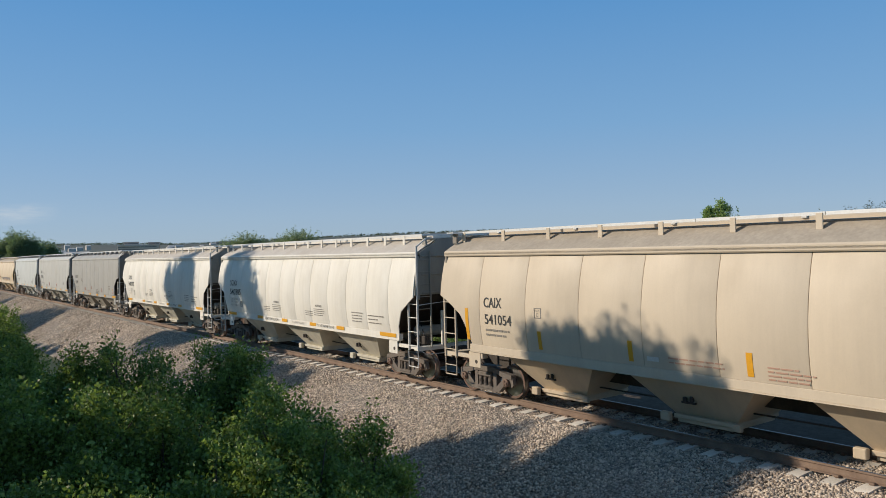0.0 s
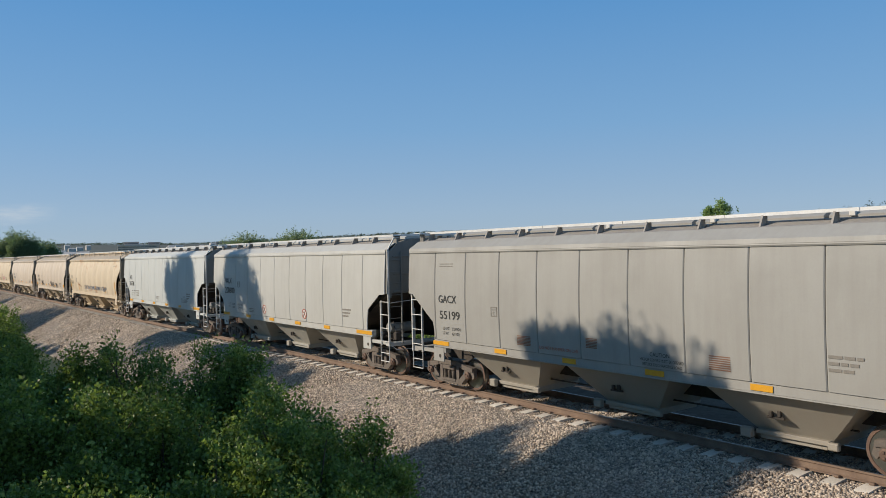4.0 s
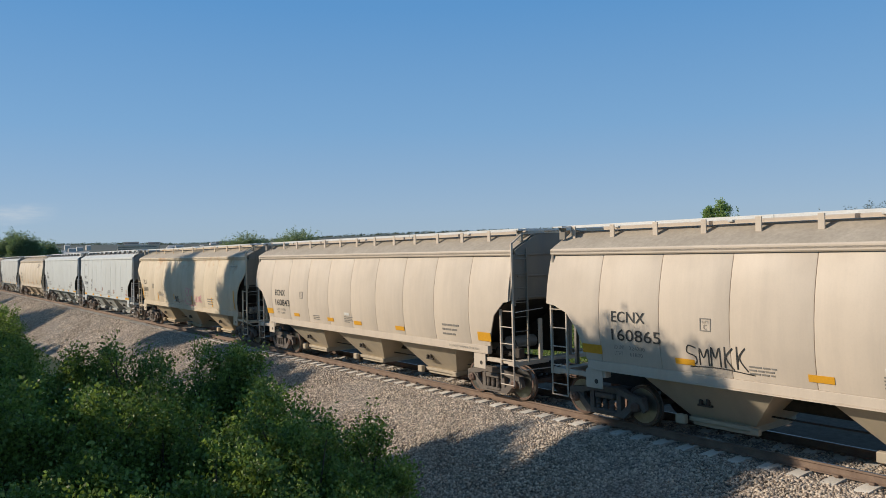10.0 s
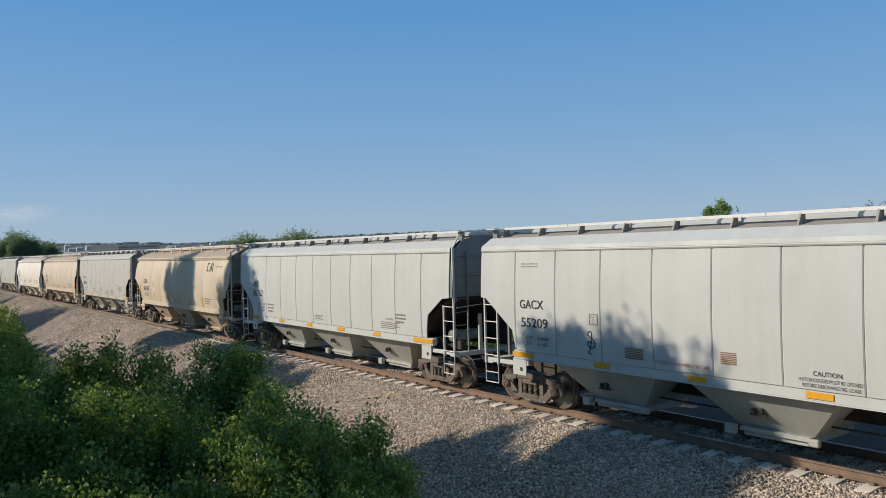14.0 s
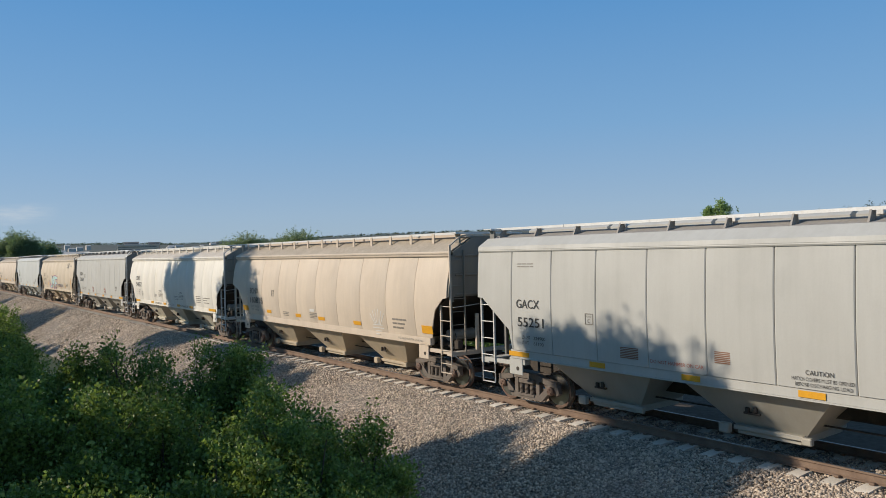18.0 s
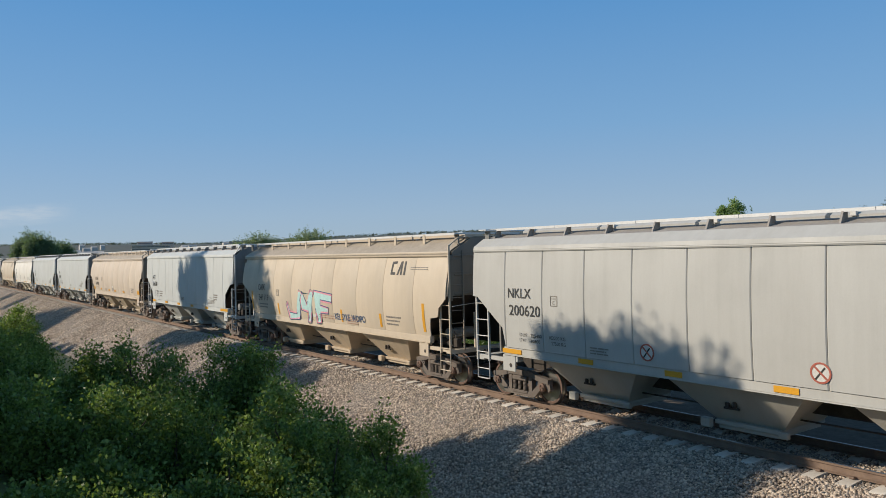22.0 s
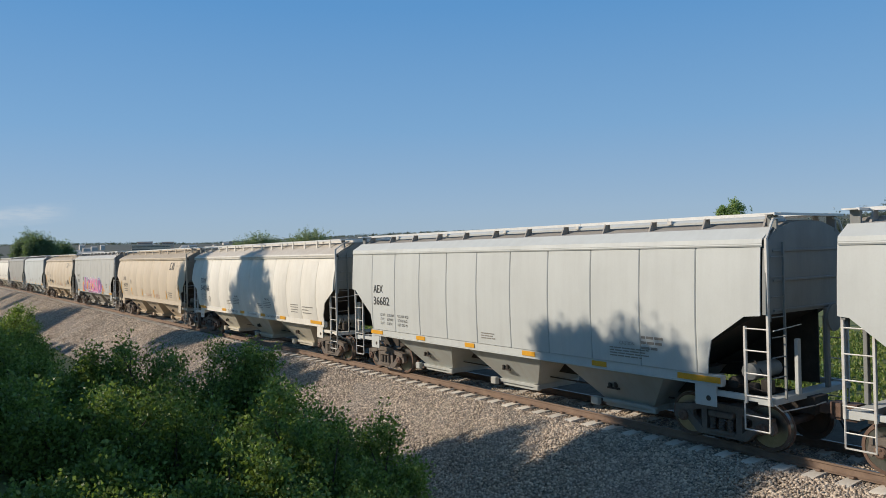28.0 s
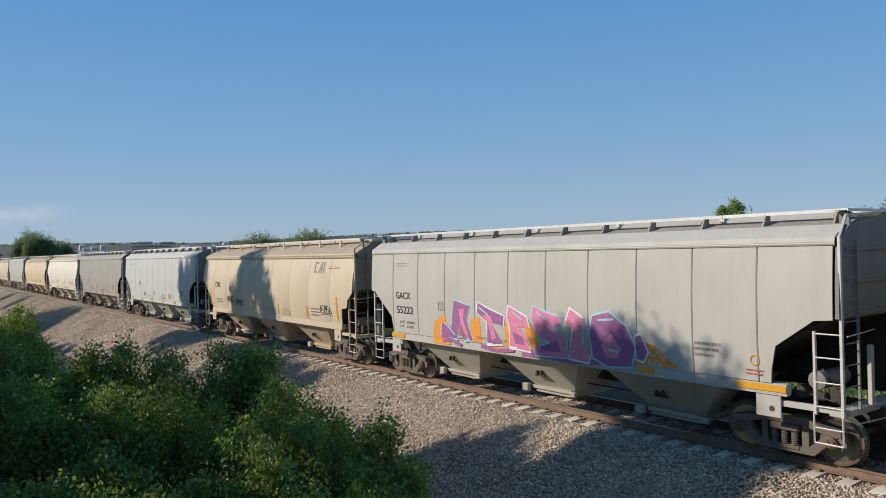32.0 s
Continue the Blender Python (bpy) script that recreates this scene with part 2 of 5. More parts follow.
    bmesh.ops.bevel(bm, geom=bm.edges[:], offset=c, segments=1, affect="EDGES", clamp_overlap=True)
    bm.verts.index_update()
    out = [tuple(w.co) for w in bm.verts], [tuple(w.index for w in f.verts) for f in bm.faces]
    bm.free()
    return out


def join(*shapes):
    V, F = [], []
    for v, f in shapes:
        n = len(V)
        V += v
        F += [tuple(i + n for i in q) for q in f]
    return V, F


def prism(poly, axis, a, b):
    """A polygon of (u, v) pushed along an axis: x takes (y, z), y takes (x, z), z takes (x, y)."""
    def at(u, v, w):
        return {"x": (w, u, v), "y": (u, w, v), "z": (u, v, w)}[axis]
    n = len(poly)
    V = [at(u, v, a) for u, v in poly] + [at(u, v, b) for u, v in poly]
    F = [tuple(range(n)), tuple(range(2 * n - 1, n - 1, -1))] + [(i, i + n, (i + 1) % n + n, (i + 1) % n) for i in range(n)]
    return V, F


def lathe(profile, seg=18, axis="x"):
    """Turns (along, radius) pairs about an axis."""
    V, F = [], []
    for a, r in profile:
        for k in range(seg):
            t = 2 * math.pi * k / seg
            c, s = r * math.cos(t), r * math.sin(t)
            V.append({"x": (a, c, s), "y": (c, a, s), "z": (c, s, a)}[axis])
    for i in range(len(profile) - 1):
        for k in range(seg):
            q = (k + 1) % seg
            F.append((i * seg + k, i * seg + q, (i + 1) * seg + q, (i + 1) * seg + k))
    F += [tuple(range(seg))[::-1], tuple(range((len(profile) - 1) * seg, len(profile) * seg))]
    return V, F


def moved(shape, dx=0.0, dy=0.0, dz=0.0):
    return [(x + dx, y + dy, z + dz) for x, y, z in shape[0]], shape[1]


def tube(a, b, r, seg=6):
    """A round bar from a to b."""
    a, b = Vector(a), Vector(b)
    q = (b - a).to_track_quat("Z", "Y")
    ring = [q @ Vector((r * math.cos(2 * math.pi * k / seg), r * math.sin(2 * math.pi * k / seg), 0)) for k in range(seg)]
    V = [tuple(a + p) for p in ring] + [tuple(b + p) for p in ring]
    F = [(k, (k + 1) % seg, (k + 1) % seg + seg, k + seg) for k in range(seg)]
    return V, F + [tuple(range(seg))[::-1], tuple(range(seg, 2 * seg))]


def pipe(points, r, seg=5):
    return join(*[tube(p, q, r, seg) for p, q in zip(points, points[1:])])


def mesh_of(name, shape, mat, smooth=False):
    me = bpy.data.meshes.new(name)
    me.from_pydata(shape[0], [], shape[1])
    bm = bmesh.new()
    bm.from_mesh(me)
    bmesh.ops.recalc_face_normals(bm, faces=bm.faces[:])
    bm.to_mesh(me)
    bm.free()
    me.shade_smooth()
    me.set_sharp_from_angle(angle=radians(32))
    me.materials.append(mat)
    return me


def part(name, shape, mat, parent, label="", smooth=False, at=None):
    data = shape if isinstance(shape, bpy.types.Mesh) else mesh_of(name, shape, mat, smooth)
    ob = new(name, data)
    ob.parent = parent
    if at is not None:
        ob.location = at
    return tagged(ob, label) if label else ob


def thing(name, label, category, group="", kind="", at=(0, 0, 0)):
    ob = new(name)
    ob.location = at
    return tagged(ob, label, category, group, kind)


def big_mesh(name, co, faces, mats, index=None):
    """A mesh from arrays: co (n, 3), faces (m, 3 or 4)."""
    me = bpy.data.meshes.new(name)
    k = faces.shape[1]
    me.vertices.add(len(co))
    me.vertices.foreach_set("co", np.ascontiguousarray(co, dtype=np.float32).ravel())
    me.loops.add(faces.size)
    me.loops.foreach_set("vertex_index", np.ascontiguousarray(faces, dtype=np.int32).ravel())
    me.polygons.add(len(faces))
    me.polygons.foreach_set("loop_start", np.arange(0, faces.size, k, dtype=np.int32))
    me.update(calc_edges=True)
    me.validate()
    for m in mats:
        me.materials.append(m)
    return me

# ---- ground ----
CREST_L, CREST_R, TOE_L, TOE_R = TRACK - 1.60, TRACK + 1.62, TRACK - 5.45, TRACK + 3.6


def bed_z(x):
    """Height of the ballast's surface across the track."""
    return float(np.interp(x, [TOE_L - 0.6, TOE_L, CREST_L, TRACK - 1.3, TRACK + 1.3, CREST_R, TOE_R, TOE_R + 0.5],
                           [-2.45, -2.18, -0.27, -0.225, -0.225, -0.27, -1.25, -1.45]))


def land_z(x, y):
    """Height of the natural ground: a bank under the camera, a dip beside the track, a field that falls away behind it."""
    z = np.interp(x, [-400, -30, 0.4, TOE_L - 0.2, CREST_L, CREST_R, TOE_R, 40, 120, 420, 5000],
                  [6.0, 3.2, 2.45, -2.35, -1.8, -1.8, -1.75, -1.65, -4.5, -13, -16])
    far = max(0.0, math.hypot(x, y) - 900)
    lump = noise.noise((x * 0.05, y * 0.05, 3.1)) * 0.25 + noise.noise((x * 0.4, y * 0.4, 8.1)) * 0.06
    lump *= min(1.0, max(0.0, abs(x - TRACK) / 5.0 - 0.9)) * (1 if math.hypot(x, y) > 2 else 0.3)
    return float(z) + lump + far * 0.002


gx = np.concatenate([-np.geomspace(3000, 8, 18), np.linspace(-6, 32, 77), np.geomspace(34, 4600, 34)])
gy = np.concatenate([-np.geomspace(1500, 10, 16), np.linspace(-8, 100, 109), np.geomspace(103, 4600, 36)])
gco = np.array([(x, y, land_z(x, y)) for y in gy for x in gx])
nx = len(gx)
gi = np.arange((len(gy) - 1) * nx).reshape(-1, nx)[:, :-1].ravel()
gfa = np.stack([gi, gi + 1, gi + 1 + nx, gi + nx], 1)
ground = new("ground", big_mesh("ground", gco, gfa, [GRASS]))
ground.data.shade_smooth()
tagged(ground, "dry grassy ground falling away to a wide valley", "ground", kind="structure")

bx = np.concatenate([np.linspace(TOE_L - 0.6, CREST_L, 22), np.linspace(CREST_L + 0.15, TRACK + 0.95, 14)])
by = np.concatenate([np.linspace(-60, 0, 40), np.arange(0.2, 60, 0.2), np.linspace(60.5, 140, 120), np.linspace(145, 700, 60)])
bco = np.array([(x, y, bed_z(x) + 0.035 * noise.noise((x * 2.1, y * 2.1, 0)) + 0.09 * noise.noise((x * 0.5, y * 0.35, 4.0)) * min(1, abs(x - TRACK) / 2.2 - 0.5 if abs(x - TRACK) > 1.4 else 0.05))
                for y in by for x in bx])
nb = len(bx)
bi = np.arange((len(by) - 1) * nb).reshape(-1, nb)[:, :-1].ravel()
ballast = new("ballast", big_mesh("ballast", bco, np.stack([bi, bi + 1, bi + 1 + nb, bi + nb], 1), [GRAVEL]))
ballast.data.shade_smooth()
tagged(ballast, "sloping bed of pinkish grey crushed stone ballast", "ballast", kind="structure")

# far shoulder of the bed: the train's shade is put into its material
cx = np.linspace(TRACK + 0.95, TRACK + 8.4, 20)
cco = np.array([(x, y, float(np.interp(x, [TRACK + 0.95, TRACK + 2.4, TRACK + 6.8, TRACK + 8.4], [-0.225, -0.27, -0.40, -1.62])) + 0.05 * noise.noise((x * 1.5, y * 1.5, 9.0)) * min(1, x - TRACK - 0.95))
                for y in by for x in cx])
nc = len(cx)
ci = np.arange((len(by) - 1) * nc).reshape(-1, nc)[:, :-1].ravel()
far_shoulder = new("cinder_shoulder", big_mesh("cinder_shoulder", cco, np.stack([ci, ci + 1, ci + 1 + nc, ci + nc], 1), [SHADED_BED]))
far_shoulder.data.shade_smooth()
tagged(far_shoulder, "far shoulder of the track, coloured dark for the train's shade", "ground", kind="structure")

rng = np.random.default_rng(7)


def stones(n, xr, yr, size, seed):
    """Loose angular stones lying on the ballast: squashed octahedra."""
    r = np.random.default_rng(seed)
    y = yr[0] + (yr[1] - yr[0]) * r.random(n) ** 1.35
    x = xr[0] + (xr[1] - xr[0]) * r.random(n)
    z = np.array([bed_z(a) for a in x]) + 0.004
    s = size * (0.55 + 0.9 * r.random(n) ** 2)
    base = np.array([(1, 0, 0), (0, 1, 0), (-1, 0, 0), (0, -1, 0), (0, 0, 1), (0, 0, -1)], float)
    co = base[None] * (0.65 + 0.6 * r.random((n, 6, 1))) * s[:, None, None]
    co[:, :, 2] *= 0.75
    a = r.random(n) * 6.28
    b = (r.random(n) - 0.5) * 1.6
    ca, sa, cb, sb = np.cos(a), np.sin(a), np.cos(b), np.sin(b)
    px, py, pz = co[:, :, 0], co[:, :, 1], co[:, :, 2]
    py, pz = py * cb[:, None] - pz * sb[:, None], py * sb[:, None] + pz * cb[:, None]
    px, py = px * ca[:, None] - py * sa[:, None], px * sa[:, None] + py * ca[:, None]
    co = np.stack([px + x[:, None], py + y[:, None], pz + z[:, None]], -1).reshape(-1, 3)
    f = np.array([(0, 1, 4), (1, 2, 4), (2, 3, 4), (3, 0, 4), (1, 0, 5), (2, 1, 5), (3, 2, 5), (0, 3, 5)])
    return co, (f[None] + (np.arange(n) * 6)[:, None, None]).reshape(-1, 3)


sco, sfa = stones(110000, (TOE_L + 0.3, CREST_L + 0.35), (3.5, 52), 0.037, 3)
loose = new("loose_stones", big_mesh("loose_stones", sco, sfa, [STONE]))
tagged(loose, "loose angular crushed stones on the ballast slope", "stones", kind="stuff")
sco, sfa = stones(34000, (TOE_L + 0.2, CREST_L + 0.3), (50, 125), 0.062, 4)
far_stones = new("far_stones", big_mesh("far_stones", sco, sfa, [STONE]))
tagged(far_stones, "crushed stones on the ballast slope farther along", "stones", kind="stuff")
sco, sfa = stones(24000, (TRACK - 1.35, TRACK + 1.35), (3.0, 40), 0.034, 5)
crib = new("crib_stones", big_mesh("crib_stones", sco, sfa, [STONE]))
tagged(crib, "crushed stones filling the cribs between concrete ties", "stones", kind="stuff")

# ---- track ----
track = thing("railway_track", "rusty steel rails on pale concrete ties", "railway track", kind="structure", at=(TRACK, 0, 0))
HEAD = [(-0.036, -0.003), (-0.03, 0.0), (0.03, 0.0), (0.036, -0.003), (0.036, -0.034), (0.010, -0.046), (0.009, -0.150), (0.072, -0.166),
        (0.072, -0.178), (-0.072, -0.178), (-0.072, -0.166), (-0.009, -0.150), (-0.010, -0.046), (-0.036, -0.034)]
for side in (-1, 1):
    r = part("rail", moved(prism(HEAD, "y", -60, 700), side * 0.7535), RAIL, track, "rust-brown steel rail")
    part("running_surface", box(side * 0.7535 - 0.026, side * 0.7535 + 0.026, -60, 700, 0.0005, 0.0035), RAILTOP, r, "worn shiny rail head")
tie_poly = [(-1.30, -0.33), (-1.30, -0.215), (-1.27, -0.195), (-0.95, -0.180), (-0.60, -0.180), (-0.35, -0.225), (0.35, -0.225), (0.60, -0.180),
            (0.95, -0.180), (1.27, -0.195), (1.30, -0.215), (1.30, -0.33)]
tie_mesh = mesh_of("tie", prism(tie_poly, "y", -0.125, 0.125), TIE)
clip_mesh = mesh_of("rail_clip", join(*[moved(box(-0.05, 0.05, -0.05, 0.05, -0.178, -0.135, 0.012), a * 0.7535 + b * 0.115) for a in (-1, 1) for b in (-1, 1)]), RAIL)
T0 = 15.287
tie_r = random.Random(4)
for i in range(-24, 256):
    y = T0 + 0.6096 * i
    t = part("tie", tie_mesh, TIE, track, at=(tie_r.uniform(-0.012, 0.012), y, tie_r.uniform(-0.006, 0.004)))
    t.rotation_euler = (0, 0, tie_r.uniform(-0.012, 0.012))
    if -20 < i < 60:
        part("rail_clip", clip_mesh, RAIL, track, at=(0, y, 0))
rest = join(*[moved(box(-1.3, 1.3, -0.125, 0.125, -0.32, -0.185), 0, T0 + 0.6096 * i) for i in range(256, 800)])
tagged(part("far_ties", rest, TIE, track), kind="stuff")

# ---- foliage ----


def leaves(centres, dirs, per, spread, size, seed, lean=0.6, wide=0.27):
    """Folded diamond leaves on twigs: per leaves along each twig of length spread."""
    r = np.random.default_rng(seed)
    n = len(centres) * per
    k = np.repeat(np.arange(len(centres)), per)
    along = np.tile(np.linspace(-0.5, 0.5, per), len(centres)) + r.normal(0, 0.08, n)
    p = centres[k] + dirs[k] * (along * spread)[:, None] + r.normal(0, spread * 0.16, (n, 3))
    d = dirs[k] * lean + r.normal(0, 0.75, (n, 3))
    d /= np.linalg.norm(d, axis=1)[:, None]
    w = np.cross(d, r.normal(0, 1, (n, 3)))
    w /= np.linalg.norm(w, axis=1)[:, None]
    u = np.cross(d, w)
    s = size * (0.6 + 0.7 * r.random(n))[:, None]
    co = np.stack([p, p + d * s * 0.45 + w * s * wide + u * s * 0.07, p + d * s, p + d * s * 0.45 - w * s * wide + u * s * 0.07], 1)
    return co.reshape(-1, 3), np.arange(n * 4).reshape(-1, 4)


def crown_points(blobs, n, seed, shell=0.55, ragged=0.16):
    """Points in a heap of ellipsoids, thicker towards their skins; and the way outwards."""
    r = np.random.default_rng(seed)
    vol = np.array([b[3] * b[4] * b[5] for b in blobs]) ** 0.8
    k = r.choice(len(blobs), n, p=vol / vol.sum())
    B = np.array(blobs)[k]
    d = r.normal(0, 1, (n, 3))
    d /= np.linalg.norm(d, axis=1)[:, None]
    rad = (shell + (1 - shell) * r.random(n)) * (1 + ragged * r.normal(0, 1, n))
    p = B[:, :3] + d * B[:, 3:6] * rad[:, None]
    out = d * 0.7 + np.array([0, 0, 0.55]) + r.normal(0, 0.3, (n, 3))
    return p, out / np.linalg.norm(out, axis=1)[:, None]


def limbs(base, tips, r0, seed):
    """A tapered trunk and limbs from base to the tips."""
    rr = random.Random(seed)
    base = Vector(base)
    top = sum((Vector(t) for t in tips), Vector()) / len(tips)
    fork = base.lerp(top, 0.42)
    shapes = []

    def taper(a, b, ra, rb):
        v, f = tube(a, b, 1.0, 7)
        a, b = Vector(a), Vector(b)
        shapes.append(([tuple((a if i < 7 else b) + (Vector(p) - (a if i < 7 else b)) * (ra if i < 7 else rb)) for i, p in enumerate(v)], f))
    taper(base - Vector((0, 0, 0.3)), fork, r0, r0 * 0.7)
    for t in tips:
        mid = fork.lerp(Vector(t), 0.5) + Vector((rr.uniform(-1, 1), rr.uniform(-1, 1), rr.uniform(0, 1))) * (Vector(t) - fork).length * 0.12
        taper(fork, mid, r0 * 0.5, r0 * 0.3)
        taper(mid, t, r0 * 0.3, r0 * 0.1)
    return join(*shapes)


def tree(name, label, category, base, blobs, n, size, seed, mat, per=5, spread=0.5, r0=0.18, group="", shell=0.5, gaps=(), wide=0.27, ragged=0.16):
    """A tree or shrub: trunk with limbs and a crown of many small leaves. blobs are (x, y, z, rx, ry, rz) from the base."""
    ob = thing(name, label, category, group, at=base)
    part("trunk", limbs((0, 0, 0), [b[:3] for b in blobs], r0, seed), BARK, ob, "grey-brown branching stems")
    p, d = crown_points(blobs, n, seed, shell, ragged)
    for y, z, ry, rz in gaps:      # openings in the crown, looking along the sunlight
        k = (p[:, 0] + base[0] + 1.0) / -TO_SUN.x
        keep = ((p[:, 1] + base[1] + k * TO_SUN.y - y) / ry) ** 2 + ((p[:, 2] + base[2] + k * TO_SUN.z - z) / rz) ** 2 > 1
        p, d = p[keep], d[keep]
    co, fa = leaves(p, d, per, spread, size, seed, wide=wide)
    part("crown", big_mesh("crown", co, fa, [mat]), mat, ob)
    return ob


# shrubs on the bank before the camera: where each stands and how its heap of foliage bulges


def seen_at(az, dist, z):
    """A place at a bearing to the right of the track's direction, a distance and a height."""
    return (dist * math.sin(radians(az)), dist * math.cos(radians(az)), z)


SHRUBS = [  # bearing, distance, height of the top, half width, half depth
    (7.6, 10.0, 2.78, 0.62, 0.8), (5.7, 9.0, 3.16, 0.45, 0.6), (6.2, 12.5, 3.00, 0.5, 0.7), (9.0, 12.0, 2.40, 0.7, 0.7), (11.4, 9.6, 3.06, 0.45, 0.6), (13.6, 9.3, 3.16, 0.55, 0.8), (18.0, 9.0, 3.08, 0.65, 0.8), (20.9, 8.8, 2.74, 0.46, 0.5), (21.5, 8.9, 2.98, 0.13, 0.2), (19.4, 8.6, 2.90, 0.5, 0.5), (22.5, 8.4, 2.74, 0.42, 0.5), (22.1, 8.6, 3.0, 0.24, 0.35), (20.0, 8.7, 3.04, 0.30, 0.4), (23.4, 7.4, 2.72, 0.40, 0.5), (6.9, 11.0, 2.72, 0.6, 0.6), (5.0, 10.6, 3.1, 0.45, 0.5), (5.3, 12.6, 3.3, 0.5, 0.6), (5.6, 14.6, 3.3, 0.5, 0.7),
    (24.6, 7.6, 2.74, 0.62, 0.7), (28.2, 7.0, 2.66, 0.52, 0.6), (30.8, 6.6, 2.50, 0.42, 0.5), (32.4, 6.3, 2.16, 0.34, 0.4),
    (8.6, 6.8, 3.04, 0.50, 0.6), (12.2, 6.4, 2.96, 0.40, 0.5), (17.2, 6.6, 2.92, 0.42, 0.6), (22.8, 6.6, 2.86, 0.45, 0.5), (26.5, 6.2, 2.74, 0.45, 0.5),
    (4.6, 7.5, 3.02, 0.55, 0.6), (9.6, 5.6, 2.62, 0.50, 0.5), (15.5, 5.5, 2.50, 0.45, 0.5), (20.8, 5.7, 2.66, 0.40, 0.45), (24.8, 5.5, 2.40, 0.42, 0.45),
    (29.5, 5.8, 2.32, 0.42, 0.45), (6.0, 5.2, 2.44, 0.45, 0.45), (12.6, 5.0, 2.20, 0.45, 0.45), (18.5, 5.0, 2.16, 0.45, 0.45)]
sr = random.Random(12)
for i, (az, dist, top, hw, hd) in enumerate(SHRUBS):
    x, y, _ = seen_at(az, dist, 0)
    g = land_z(x, y) - 0.05
    h = top - g
    blobs = [(0, 0, h * 0.42, hw * 0.85, hd * 0.85, h * 0.40)]
    for k in range(9):
        a = k * 0.7 + sr.random()
        rad = hw * (0.45 + 0.3 * sr.random())
        zz = h * sr.uniform(0.30, 0.8)
        s = hw * sr.uniform(0.26, 0.46)
        blobs.append((math.cos(a) * rad, math.sin(a) * rad, zz, s, s, min(s * 1.05, h - zz)))
    for k in range(4):
        s = sr.uniform(0.10, 0.18)
        blobs.append((sr.uniform(-0.6, 0.6) * hw, sr.uniform(-0.6, 0.6) * hd, h - s * sr.uniform(0.4, 1.6), s * 0.7, s * 0.7, s * 1.3))
    tree("shrub", "leafy green shrub on the shaded bank", "shrub", (x, y, g), blobs, int(2000 * min(1.0, hw / 0.42) ** 1.6), 0.034, 40 + i, LEAF, per=9, spread=0.14,
         r0=0.03, group="shrubs on the bank", shell=0.5, wide=0.34, ragged=0.10)

# ---- trees outside the view whose shade falls on the train and the ballast ----


def shade_tree(x, y, columns, n, seed, size=0.17, gaps=()):
    """columns: (place along y, top, half width, underside) of the heaps that make the crown."""
    g = land_z(x, y) - 0.05
    blobs = [(0.25 * math.sin(5.0 * c), c - y, (top + low) / 2 - g, w * 0.9, w, (top - low) / 2) for c, top, w, low in columns]
    tree("bank_tree", "broad leafy tree on the bank beside the track", "tree", (x, y, g), blobs, n, size, seed, TREELEAF, per=7,
         spread=0.30, r0=0.10, group="trees on the bank", shell=0.05, gaps=gaps)


shade_tree(-1.0, 21.7, [(24.15, 11.4, 0.42, 9.9), (23.8, 11.55, 0.45, 9.9), (23.35, 11.4, 0.45, 9.8), (22.75, 11.45, 0.45, 9.7), (22.3, 11.3, 0.45, 8.8), (21.85, 11.5, 0.46, 9.0), (21.4, 11.55, 0.48, 8.2), (20.9, 11.4, 0.48, 7.7), (20.3, 11.2, 0.48, 7.2), (19.8, 10.8, 0.5, 8.1),
                        (21.4, 10.9, 1.1, 7.0), (20.1, 10.6, 1.0, 6.9), (22.2, 10.6, 0.75, 8.0), (19.5, 11.0, 0.45, 7.6), (19.0, 10.2, 0.40, 7.2), (18.6, 9.0, 0.36, 7.0),
                        (22.7, 11.1, 0.55, 9.3), (22.0, 11.2, 0.6, 9.3), (21.3, 11.2, 0.6, 9.2), (20.6, 11.1, 0.6, 9.2), (19.9, 10.9, 0.55, 9.0), (19.4, 10.6, 0.45, 8.8), (22.1, 9.3, 0.65, 7.4), (20.9, 9.3, 0.8, 7.3),
                        (19.6, 9.1, 0.65, 7.3)], 24000, 101, 0.15)
shade_tree(-1.0, 23.0, [(25.3, 7.7, 0.32, 5.5), (24.9, 8.75, 0.42, 5.2), (24.4, 8.8, 0.42, 5.2), (23.9, 8.3, 0.40, 5.2), (23.1, 7.75, 0.63, 5.1), (22.0, 7.65, 0.69, 5.1), (20.7, 7.95, 0.80, 5.1), (19.3, 7.95, 0.80, 5.1), (26.2, 6.4, 0.63, 4.8), (27.1, 6.0, 0.57, 4.6), (24.6, 6.9, 1.0, 4.6)], 10000, 102)
shade_tree(-1.0, 44.7, [(43.4, 13.95, 0.63, 11.0), (44.3, 14.25, 0.71, 10.7), (45.2, 13.75, 0.63, 10.4), (46.1, 12.25, 0.63, 10.1), (42.5, 13.0, 0.57, 9.7), (41.7, 11.8, 0.55, 9.1), (44.0, 11.25, 1.15, 8.1), (45.9, 10.95, 1.03, 8.1), (40.1, 9.25, 0.92, 7.1), (38.0, 8.9, 0.92, 6.7), (36.3, 8.9, 0.7, 7.5)], 7800, 103)
shade_tree(-1.0, 51.9, [(50.6, 13.45, 0.63, 10.4), (51.5, 14.35, 0.75, 10.4), (52.5, 14.25, 0.75, 10.1), (53.5, 13.55, 0.69, 10.1), (51.9, 11.05, 1.61, 8.1), (54.1, 12.9, 0.60, 9.1), (54.6, 13.3, 0.45, 10.6), (53.5, 10.4, 1.2, 7.2), (55.3, 9.8, 0.8, 7.2), (51.6, 9.8, 1.0, 8.5)], 8600, 104)
